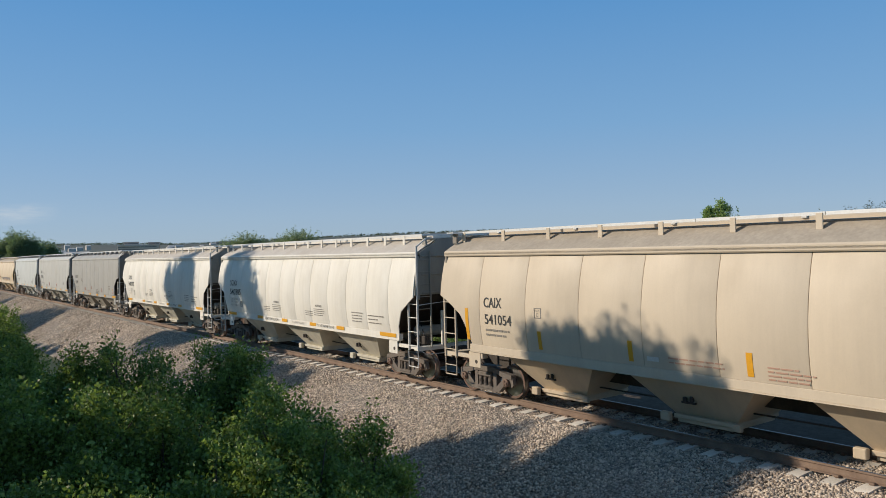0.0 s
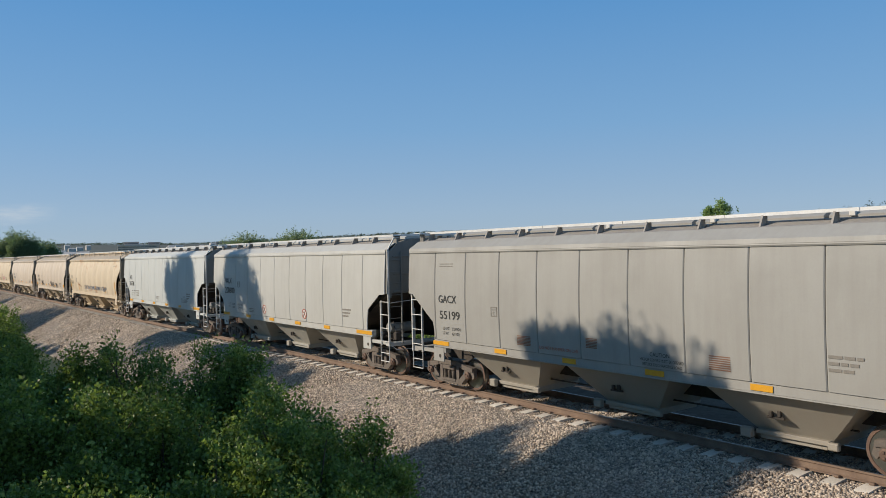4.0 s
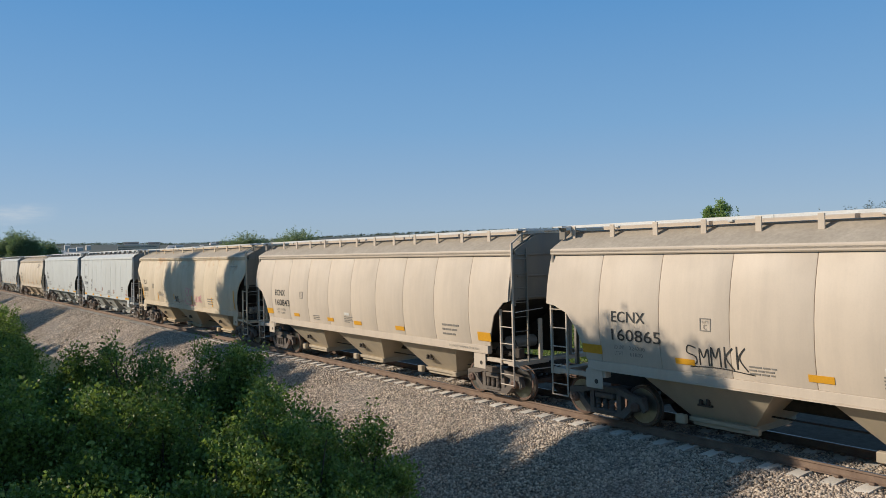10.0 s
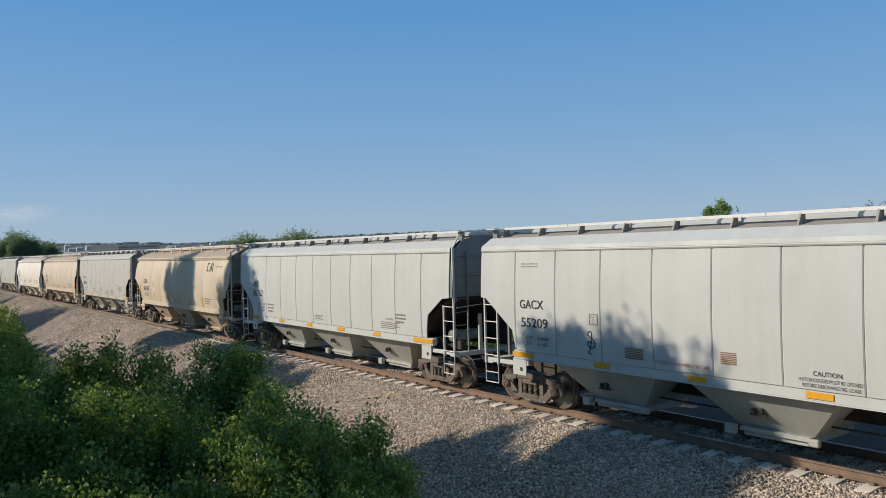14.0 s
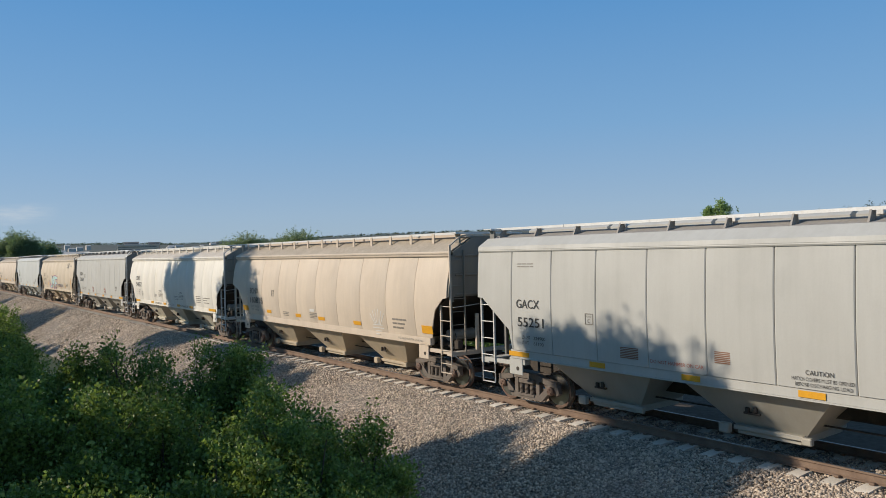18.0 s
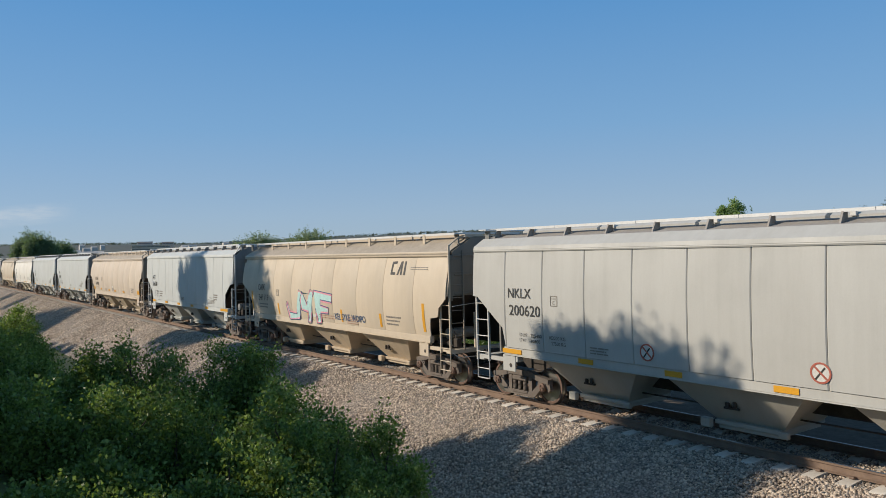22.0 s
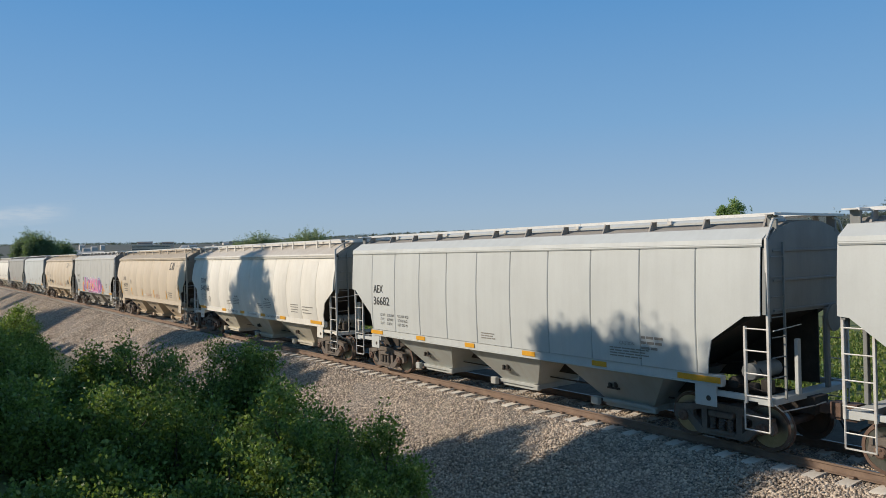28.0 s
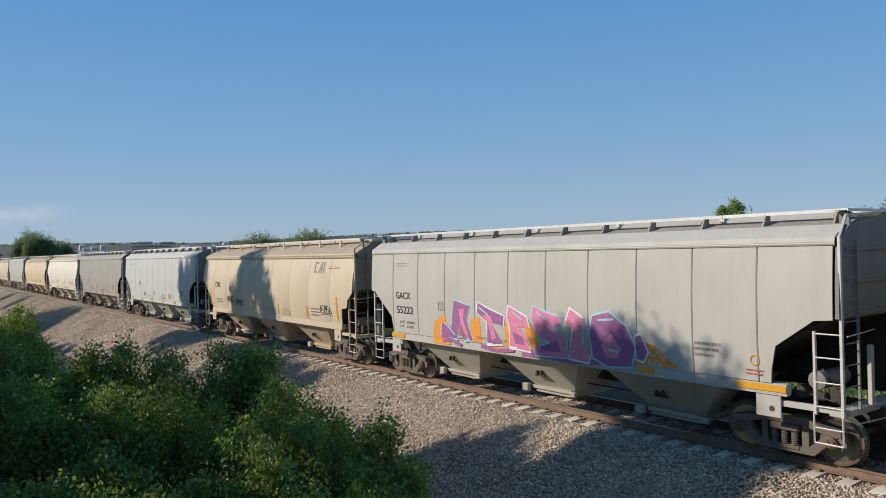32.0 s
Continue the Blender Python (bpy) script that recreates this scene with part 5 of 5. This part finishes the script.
# where each owner's mark and number stand: (from the rear end, base, width, height)
MARK = {"CAIX": ((1.98, 2.54, 0.72, 0.27), (2.01, 2.09, 1.07, 0.27)), "SOXX": ((1.60, 2.71, 0.84, 0.26), (1.61, 2.30, 1.27, 0.27)),
        "TILX": ((1.54, 2.50, 0.68, 0.25), (1.58, 2.05, 0.95, 0.27)), "ECNX": ((2.06, 2.42, 0.92, 0.24), (2.05, 2.01, 1.32, 0.26)),
        "GACX": ((1.57, 2.58, 0.84, 0.22), (1.61, 2.11, 0.94, 0.24)), "NKLX": ((1.52, 2.81, 0.88, 0.25), (1.56, 2.35, 1.18, 0.28)),
        "AEX": ((1.49, 2.73, 0.61, 0.26), (1.49, 2.32, 1.00, 0.28))}
LOAD_AT = {"SOXX": (1.63, 2.06), "NKLX": (1.94, 1.82), "AEX": (1.91, 1.96), "GACX": (1.75, 1.80), "TILX": (1.58, 1.87), "CAIX": (2.02, 1.88), "ECNX": (2.10, 1.82)}
LOADS = {"SOXX": [("LD LMT", "223600"), ("LT WT", "62400"), ("CU FT", "5400")], "TILX": [("LD LMT", "222900"), ("LT WT", "63100")],
         "NKLX": [("LD LMT", "225500"), ("LT WT", "60500")], "GACX": [("LD LMT", "224900"), ("LT WT", "61100")],
         "AEX": [("LD LMT", "225000"), ("LT WT", "61000"), ("CU FT", "5431")], "ECNX": [("LD LMT", "224200"), ("LT WT", "61800")]}
OWN_LOADS = {16: [("LD LMT", "225400"), ("LT WT", "60600")], 21: [("LD LMT", "225100"), ("LT WT", "60900"), ("CU FT", "5431")]}
PANELS = {"A1": 10, "A2": 10, "A3": 12, "A4": 9, "B1": 11}
STEP = {"A1": 1.70, "A2": 1.25, "A3": 1.13, "A4": 1.70, "B1": 1.42}
models, cars = {}, []
for i, (style, colour, *_) in enumerate(CARS):
    if (style, colour) not in models:
        models[style, colour] = make_car(style, colour, LABELS[colour], PANELS[style], STEP[style])
        cars.append(models[style, colour])
    else:
        cars.append(None)
for i, (style, colour, *_) in enumerate(CARS):
    if cars[i] is None:
        cars[i] = copy_thing(models[style, colour], pose(0, 0, 0))

for i, (style, colour, mark, number) in enumerate(CARS):
    kind = style[0]
    body = LEN[style] - 2 * END[kind]
    if mark:
        (a, b, w, h), (a2, b2, w2, h2) = MARK[mark]
        words(i, mark, a, b, w, h)
        if number:
            words(i, number, a2, b2, w2, h2)
        a, b = LOAD_AT[mark]
        if mark in LOADS:
            for k, (what, much) in enumerate(OWN_LOADS.get(i, LOADS[mark])):
                words(i, what, a, b - 0.14 * k, 0.30 if len(what) > 5 else 0.24, 0.085, BLACK if kind == "B" else FADED)
                words(i, much, a + 0.42, b - 0.14 * k, 0.07 * len(much), 0.085, BLACK if kind == "B" else FADED)
        else:
            lines(i, a, b + 0.08, (0.95, 0.85), 0.055, 0.13, FADED)
    plate = {"A4": (3.94, 2.35), "A1": (3.43, 2.27), "A2": (4.33, 2.37), "A3": (2.72, 1.76)}.get(style, (3.11, 2.65) if mark == "NKLX" else (3.92, 2.30))
    if mark != "AEX":
        for a, b, c, d in ((0, 0.25, 0.24, 0.26), (0, 0.25, 0, 0.02), (0, 0.02, 0, 0.26), (0.23, 0.25, 0, 0.26)):
            flat(i, plate[0] + a, plate[0] + b, plate[1] + c, plate[1] + d, FADED, "placard_edge")
        words(i, "C", plate[0] + 0.085, plate[1] + 0.04, 0.075, 0.095, FADED)
        words(i, "PLATE", plate[0] + 0.05, plate[1] + 0.165, 0.15, 0.045, FADED)
    if style in ("A1", "A4"):
        tall, low = ((1.30, 16.42), (4.40, 7.44, 10.45, 13.45)) if style == "A1" else ((1.16, 15.05), (4.02, 6.85, 9.68, 12.45))
        for a in tall:
            tagged(patch(i, [(a, 1.60), (a + 0.13, 1.60), (a + 0.13, 2.48), (a, 2.48)], YELLOW, "reflective_strip"), "yellow reflective strip")
        for a in low:
            tagged(patch(i, [(a, 1.57), (a + 0.13, 1.57), (a + 0.13, 2.03), (a, 2.03)], YELLOW, "reflective_strip"), "yellow reflective strip")
        lines(i, 7.9, 1.76, (1.3, 1.3), 0.03, 0.09, PALERED)
        lines(i, 10.1, 1.80, (0.6, 0.9, 0.8, 0.8), 0.028, 0.075, PALERED)
        lines(i, 12.9, 1.98, (0.9, 0.8, 0.7), 0.05, 0.12, FADED)
        lines(i, body - 2.1, 3.60, (0.95, 0.95), 0.02, 0.06, FADED)
        flat(i, 7.35, 7.65, 1.63, 1.73, WHITEINK, "notice", label="small white notice")
    elif style == "A2":
        for a, b, c, d in ((1.14, 1.72, 1.65, 1.86), (3.70, 4.16, 1.65, 1.77), (6.48, 6.94, 1.62, 1.75), (8.41, 8.92, 1.61, 1.74), (11.05, 11.56, 1.61, 1.74), (15.21, 15.76, 1.61, 1.85)):
            flat(i, a, b, c, d, YELLOW, "reflective_strip", label="yellow reflective strip")
        lines(i, 5.35, 1.78, (0.55, 0.5, 0.5), 0.028, 0.065, FADED)
        lines(i, 7.75, 1.86, (0.6, 0.55, 0.6, 0.4), 0.028, 0.06, FADED)
        flat(i, 7.78, 8.15, 1.90, 2.0, WHITEINK, "notice", label="small white notice")
        lines(i, 13.6, 1.98, (0.8, 0.7, 0.6), 0.055, 0.13, FADED)
        words(i, "DO NOT HAMMER ON CAR", 13.9, 1.35, 1.3, 0.06, FADED, lift=0.02)
    elif style == "A3":
        for a, b in ((1.22, 2.12), (4.57, 5.12), (7.06, 7.57), (9.57, 10.08), (11.70, 12.26), (14.66, 15.62)):
            flat(i, a, b, 1.36, 1.48, YELLOW, "reflective_strip", lift=0.004, label="yellow reflective strip")
        for a in (6.42, 10.19):
            words(i, "WARNING", a, 2.10, 0.5, 0.085)
            lines(i, a - 0.16, 2.03, (0.8, 0.85, 0.8, 0.72), 0.024, 0.075, FADED)
        lines(i, 5.36, 1.92, (0.6, 0.6, 0.58), 0.022, 0.075, FADED)
        lines(i, 9.30, 1.92, (0.6, 0.6, 0.58), 0.022, 0.075, FADED)
        words(i, "DO NOT HAMMER ON CAR", 5.42, 1.36, 1.34, 0.10, lift=0.02)
        words(i, "VENT CAR WHEN UNLOADING", 8.05, 1.37, 1.08, 0.075, FADED, lift=0.02)
        words(i, "DO NOT HAMMER ON CAR", 10.25, 1.36, 1.30, 0.10, lift=0.02)
        lines(i, 12.9, 2.05, (0.75, 0.7, 0.7, 0.65), 0.03, 0.10, FADED)
        lines(i, 14.0, 2.0, (1.0, 0.6, 0.8), 0.035, 0.12, FADED)
    else:
        for a, b in ((1.20, 1.95), (3.99, 4.46), (6.50, 6.94), (8.96, 9.45), (11.41, 11.86), (13.81, 14.83)):
            flat(i, a, b, 1.325, 1.445, YELLOW, "reflective_strip", lift=0.004, label="yellow reflective strip")
        lines(i, 12.91, 2.13, (0.6, 0.55, 0.45), 0.055, 0.115, FADED)
        if mark == "NKLX":
            words(i, "102200 KG" if i == 16 else "102250 KG", 3.05, 1.82, 0.56, 0.085)
            words(i, "27500 KG" if i == 16 else "27450 KG", 3.12, 1.68, 0.50, 0.085)
            lines(i, 4.4, 1.75, (0.6, 0.5, 0.55), 0.03, 0.065, FADED)
            for a in (6.07, 9.87):
                ring = np.linspace(0, 2 * math.pi, 21)
                part("warning_sign", [[on_side(i, a + 0.195 * math.cos(q), 1.78 + 0.195 * math.sin(q), 0.008) for q in ring[:-1]], [tuple(range(20))]], WHITEINK, cars[i],
                     "round red and white no-hammer sign")
                stroke(i, [(a + 0.175 * math.cos(q), 1.78 + 0.175 * math.sin(q)) for q in ring], 0.035, REDINK, "warning_ring", 0.014)
                stroke(i, [(a - 0.13, 1.91), (a + 0.13, 1.65)], 0.035, REDINK, "warning_bar", 0.014)
                stroke(i, [(a - 0.10, 1.66), (a + 0.08, 1.88)], 0.03, BLACK, "hammer_mark", 0.013)
        elif mark == "AEX":
            if i == 21:
                for k, much in enumerate(("102100 KG", "27600 KG", "153 CU M")):
                    words(i, much, 2.98, 1.96 - 0.14 * k, 0.07 * len(much), 0.085)
            else:
                lines(i, 2.95, 2.04, (0.62, 0.6, 0.55), 0.055, 0.14, FADED)
            lines(i, 7.3, 1.80, (0.62, 0.5, 0.6), 0.028, 0.065, FADED)
            lines(i, 12.0, 1.83, (1.1, 1.0, 1.1, 0.9), 0.026, 0.06, FADED)
            words(i, "CAUTION", 12.3, 1.90, 0.42, 0.075, FADED)
        else:
            lines(i, 1.6, 3.72, (0.62, 0.62), 0.022, 0.07, FADED)
            for a, b, c, d in ((4.93, 5.43, 1.63, 1.87), (7.30, 7.64, 1.76, 1.99), (10.55, 11.02, 1.62, 1.90)):
                placard = part("placard", join(*[box(on_side(i, a, c, 0)[0] - 0.012, on_side(i, a, d, 0)[0] - 0.004, on_side(i, b, c, 0)[1], on_side(i, a, c, 0)[1], q, q + 0.022)
                                                 for q in np.linspace(c, d - 0.022, 7)]), BROWN, cars[i], "brown placard of close stencilled lines")
                tagged(placard, kind="stuff")
            words(i, "CAUTION", 9.12, 1.74, 0.50, 0.085)
            words(i, "HATCH COVERS MUST BE OPENED", 8.86, 1.63, 1.10, 0.065)
            words(i, "BEFORE DISCHARGING LOAD", 8.92, 1.53, 1.0, 0.065)
            words(i, "DO NOT HAMMER ON CAR", 5.75, 1.60, 1.30, 0.075, REDINK)
            stroke(i, [(14.24 + 0.09 * math.cos(q), 1.88 + 0.09 * math.sin(q)) for q in np.linspace(0, 2 * math.pi, 17)], 0.022, YELLOW, "warning_ring", 0.012)
            lines(i, 14.05, 1.70, (0.38, 0.34), 0.03, 0.07, REDINK)


# ---- marks that single cars carry ----
INK = {k: surface(k + "_spray_paint", c, tuple(min(1.0, q * 1.25) for q in c), 7.0, 0.55, relief=0.02, vary=0.0) for k, c in
       {"pink": (0.72, 0.24, 0.40), "purple": (0.34, 0.13, 0.31), "pale": (0.80, 0.80, 0.84), "sky": (0.38, 0.62, 0.70), "orange": (0.80, 0.32, 0.06), "navy": (0.05, 0.10, 0.20),
        "mint": (0.45, 0.66, 0.63), "rose": (0.72, 0.30, 0.36), "rust": (0.38, 0.16, 0.06)}.items()}
# dark block emblem near the front of three tan cars
for i in (12, 17, 23, 25):
    patch(i, [(13.16, 3.77), (13.46, 3.79), (13.45, 3.71), (13.25, 3.69), (13.23, 3.43), (13.41, 3.43), (13.41, 3.34), (13.13, 3.35)], FADED if i == 25 else BLACK, "emblem")
    patch(i, [(13.51, 3.34), (13.69, 3.78), (13.81, 3.78), (13.81, 3.34), (13.72, 3.34), (13.71, 3.59), (13.61, 3.34)], FADED if i == 25 else BLACK, "emblem")
    patch(i, [(13.91, 3.34), (13.91, 3.78), (14.01, 3.78), (14.01, 3.34)], FADED if i == 25 else BLACK, "emblem")


def grow(pts, by):
    """A polygon pushed outwards from its middle."""
    cs, cz = sum(p[0] for p in pts) / len(pts), sum(p[1] for p in pts) / len(pts)
    return [(s + by * (s - cs) / (math.hypot(s - cs, z - cz) or 1), max(z + by * (z - cz) / (math.hypot(s - cs, z - cz) or 1), 1.285)) for s, z in pts]


def letterform(n, pts, fill, edge, rim, lift=0.010):
    """One block of spray-painted lettering with its outline."""
    patch(n, grow(pts, rim), edge, "graffiti_outline", lift)
    patch(n, pts, fill, "graffiti", lift + 0.004)


# pink and purple piece along the lower side of the grey car
g = 24
patch(g, [(3.60, 1.30), (3.66, 1.95), (4.25, 2.20), (4.4, 1.30)], INK["orange"], "graffiti", 0.006)
patch(g, [(11.1, 1.50), (11.3, 2.05), (11.9, 1.95), (12.5, 1.52)], INK["orange"], "graffiti", 0.006)
for k, a in enumerate((5.7, 7.2, 8.0, 9.6)):
    patch(g, [(a - 0.25, 1.50), (a - 0.2, 2.15), (a + 0.2, 2.2), (a + 0.25, 1.5)], INK["orange"], "graffiti", 0.006)
FORMS = [([(4.02, 1.50), (4.10, 1.95), (4.55, 1.80), (4.72, 2.64), (5.45, 2.50), (5.30, 2.10), (5.55, 1.55), (5.10, 1.48), (4.95, 1.95), (4.80, 1.48)], "purple"),
         ([(4.95, 2.40), (5.20, 2.42), (5.15, 2.10), (5.40, 1.60), (5.28, 1.56), (5.02, 2.0)], "pink"),
         ([(5.80, 2.35), (5.85, 2.62), (6.35, 2.45), (6.95, 2.30), (6.90, 2.05), (6.45, 2.10), (6.85, 1.55), (6.20, 1.48), (6.25, 2.10)], "purple"),
         ([(6.05, 2.28), (6.40, 2.30), (6.60, 1.70), (6.42, 1.62), (6.30, 2.05)], "pink"),
         ([(7.10, 2.30), (7.15, 2.58), (7.85, 2.32), (7.92, 2.05), (7.45, 2.05), (7.85, 1.80), (7.95, 1.45), (7.15, 1.48), (7.20, 1.95)], "pink"),
         ([(7.30, 1.92), (7.70, 1.80), (7.75, 1.60), (7.38, 1.60)], "purple"),
         ([(8.05, 2.35), (8.12, 2.62), (8.70, 2.45), (9.15, 2.40), (9.05, 2.15), (8.60, 2.15), (9.25, 1.90), (9.30, 1.42), (8.15, 1.38), (8.10, 1.60), (8.75, 1.70), (8.20, 1.95)], "pink"),
         ([(8.35, 1.62), (8.95, 1.82), (9.10, 1.48), (8.45, 1.42)], "purple"),
         ([(9.30, 2.30), (9.42, 2.62), (9.85, 2.40), (9.80, 1.80), (10.05, 1.60), (9.95, 1.38), (9.35, 1.42), (9.50, 2.10)], "pink"),
         ([(10.05, 2.05), (10.15, 2.48), (10.65, 2.60), (11.15, 2.30), (11.38, 1.85), (11.25, 1.42), (10.55, 1.36), (10.15, 1.52)], "purple"),
         ([(10.40, 1.85), (10.70, 2.12), (11.0, 1.80), (10.85, 1.55), (10.50, 1.58)], "pink"),
         ([(11.40, 2.10), (11.55, 2.15), (11.72, 1.80), (11.60, 1.58), (11.42, 1.62)], "purple")]
for k, (pts, ink) in enumerate(FORMS):
    letterform(g, pts, INK[ink], INK["pale"] if k % 3 else INK["sky"], 0.055, 0.008 + 0.0012 * k)
for pts in ([(4.1, 1.40), (4.5, 1.48), (5.0, 1.34)], [(5.9, 1.42), (6.6, 1.34), (7.3, 1.42)], [(7.6, 1.34), (8.4, 1.40), (9.4, 1.34), (10.4, 1.42)]):
    stroke(g, pts, 0.11, INK["purple"], lift=0.012)
for a, b in (((4.3, 1.95), (4.75, 1.62)), ((5.9, 2.5), (6.3, 2.3)), ((7.3, 2.45), (7.7, 2.25)), ((8.25, 2.5), (8.6, 2.3)), ((10.3, 2.4), (10.8, 2.45)), ((10.6, 1.75), (10.9, 1.72))):
    stroke(g, [a, b], 0.05, INK["sky"], lift=0.026)
words(g, "BUGK", 11.72, 1.50, 0.40, 0.14, WHITEINK)
stroke(g, [(11.70, 1.86), (11.85, 1.70), (12.0, 1.84), (12.1, 1.66), (12.3, 1.78)], 0.025, WHITEINK)
# mint letters with a rose edge on the tan car
g = 17
for pts in ([(4.98, 2.04), (5.06, 2.13), (5.25, 1.73), (5.85, 1.71), (6.19, 2.63), (6.44, 2.52), (6.11, 1.50), (5.22, 1.46)],
            [(6.34, 2.23), (6.51, 2.56), (6.89, 2.08), (7.21, 2.65), (7.47, 2.60), (7.15, 1.42), (6.92, 1.42), (6.97, 1.82), (6.42, 1.87)],
            [(7.57, 2.65), (9.06, 2.54), (9.01, 2.25), (8.15, 2.28), (8.12, 2.11), (8.72, 2.04), (8.67, 1.84), (8.09, 1.84), (8.05, 1.45), (7.74, 1.42)]):
    patch(g, pts, INK["mint"], "graffiti", 0.010)
    stroke(g, pts + pts[:1], 0.085, INK["rose"], lift=0.013)
    stroke(g, grow(pts, 0.06) + grow(pts, 0.06)[:1], 0.035, INK["navy"], lift=0.016)
words(g, "KEL SYKE. WOIPO", 9.22, 1.64, 2.25, 0.24, INK["navy"])
# scrawls
words(6, "I CAN'T PAINT ON MUSHROOMS!", 6.63, 1.74, 5.35, 0.30, INK["navy"])
words(6, "=I CAN/=", 12.12, 1.74, 1.95, 0.30, INK["navy"])
stroke(6, smooth_line([(4.1, 2.2), (4.25, 2.0), (4.4, 2.2), (4.5, 1.95), (4.7, 2.1), (4.8, 1.9), (5.0, 2.05), (5.2, 1.85), (5.4, 1.95)]), 0.035, INK["rust"])
for n, s, z, w, tall, ink in ((7, 4.10, 1.82, 1.35, 0.40, BLACK), (7, 9.20, 1.78, 0.95, 0.42, BLACK), (7, 10.25, 1.70, 0.85, 0.46, BLACK), (7, 11.82, 1.72, 1.05, 0.34, BLACK), (9, 4.62, 2.02, 1.1, 0.22, FADED),
                             (9, 7.75, 1.80, 0.6, 0.26, BLACK), (25, 3.6, 2.0, 0.95, 0.3, BLACK), (25, 4.8, 1.9, 0.95, 0.3, BLACK), (25, 13.8, 1.95, 0.95, 0.3, BLACK), (13, 11.9, 2.1, 0.95, 0.3, WHITEINK)):
    rr = random.Random(int(s * 10) + n)
    for k in range(5):
        c, h = s + w / 5 * k, tall * rr.uniform(0.8, 1.15)
        form = rr.choice(([(-.06, 0), (-.05, 1), (.0, .45), (.08, 1.0), (.09, 0)], [(.08, .85), (-.05, .95), (-.08, .6), (.07, .4), (.06, .05), (-.09, .08)], [(-.05, 1), (-.05, 0), (-.03, .5), (.09, .95), (-.02, .5), (.1, -.05)],
                          [(-.09, .05), (.0, 1), (.04, .4), (.09, 0), (.05, .4), (-.08, .38)], [(.08, .9), (-.07, .7), (-.06, .1), (.08, .1), (.09, .45), (.0, .45)]))
        stroke(n, smooth_line([(c + u * w + rr.uniform(-.015, .015), z - 0.14 + h * v) for u, v in form]), 0.018 if ink == FADED else 0.028, ink)
    stroke(n, smooth_line([(s - 0.05, z - 0.19), (s + w * 0.45, z - 0.16), (s + w, z - 0.22)]), 0.018, ink)
# outlined face and rounded letters in thin pinkish red on the ochre car
for pts in ([(9.62, 2.28), (9.72, 2.42), (9.95, 2.40), (10.05, 2.22), (9.95, 2.06), (9.72, 2.06), (9.62, 2.28)], [(10.08, 2.26), (10.22, 2.40), (10.46, 2.32), (10.48, 2.12), (10.25, 2.04), (10.08, 2.26)],
            [(9.88, 2.04), (9.98, 1.82), (10.25, 1.78), (10.42, 1.92), (10.38, 2.08)], [(9.40, 1.80), (9.45, 1.62), (9.70, 1.60), (10.1, 1.52), (10.6, 1.52), (10.85, 1.62), (10.97, 1.48)],
            [(9.36, 1.70), (9.46, 1.86)], [(10.80, 1.72), (10.92, 1.66)], [(11.06, 2.10), (11.08, 1.78), (11.20, 1.76), (11.24, 2.08)], [(11.42, 2.04), (11.32, 1.96), (11.32, 1.78), (11.44, 1.76)],
            [(11.52, 1.95), (11.62, 2.02), (11.62, 1.76), (11.52, 1.80), (11.62, 1.90)], [(11.72, 1.76), (11.72, 2.02), (11.82, 1.98), (11.82, 1.76)], [(11.94, 2.12), (11.94, 1.76), (12.04, 1.78)], [(11.88, 1.98), (12.03, 2.0)]):
    stroke(9, smooth_line(pts), 0.034, INK["rose"])
# pale crown of strokes on a beige car, a clef on a blue-grey one
for k, (ds, dz) in enumerate(((-0.42, 0.35), (-0.25, 0.45), (-0.08, 0.50), (0.10, 0.52), (0.28, 0.45), (0.45, 0.38))):
    stroke(14, [(12.66 + ds * 0.4, 1.72), (12.66 + ds, 1.72 + dz)], 0.03, WHITEINK)
for z, w in ((1.70, 0.30), (1.60, 0.34), (1.50, 0.20), (1.40, 0.12)):
    stroke(14, [(12.66 - w, z), (12.66 + w, z)], 0.03, WHITEINK)
stroke(10, smooth_line([(3.95, 1.62), (3.85, 1.66), (3.92, 1.74), (3.98, 2.10), (3.90, 2.14), (3.86, 2.06), (4.02, 1.95), (4.06, 1.82), (3.95, 1.76), (3.84, 1.84), (3.92, 1.92), (3.99, 1.86)]), 0.028, BLACK)


# ---- motion of the train ----
def rolled(t):
    """Metres that the train has rolled past the camera at t: nearly even speed, gathering a little towards the end."""
    u = t / 16.0
    return -0.6741 + 207.8514 * u - 3.724 * u ** 2 + 2.7791 * u ** 3 - 0.2268 * u ** 4


def motions():
    seconds = [0.5 * k for k in range(65)]
    for i, car in enumerate(cars):
        walk(car, [(t, pose(TRACK, START[i] - rolled(t), 0)) for t in seconds])
    # wheels turn with the rolling of the train: one turn for each wheelset's place, shared by all cars of a length
    turned = {}
    steps = [k / FPS for k in range(int(32 * FPS) + 1)]
    for car in cars:
        for ws in car.children:
            if not ws.name.startswith("wheelset"):
                continue
            key = tuple(round(c, 3) for c in ws.location)
            if key not in turned:
                x, y, z = ws.location
                walk(ws, [(t, pose(x, y, z, math.degrees(rolled(t) / 0.4585) % 360.0)) for t in steps])
                turned[key] = ws.animation_data
            elif ws.animation_data is None or ws.animation_data.action is None:
                ws.rotation_mode = "QUATERNION"
                ad = ws.animation_data_create()
                ad.action = turned[key].action
                ad.action_slot = turned[key].action_slot


motions()
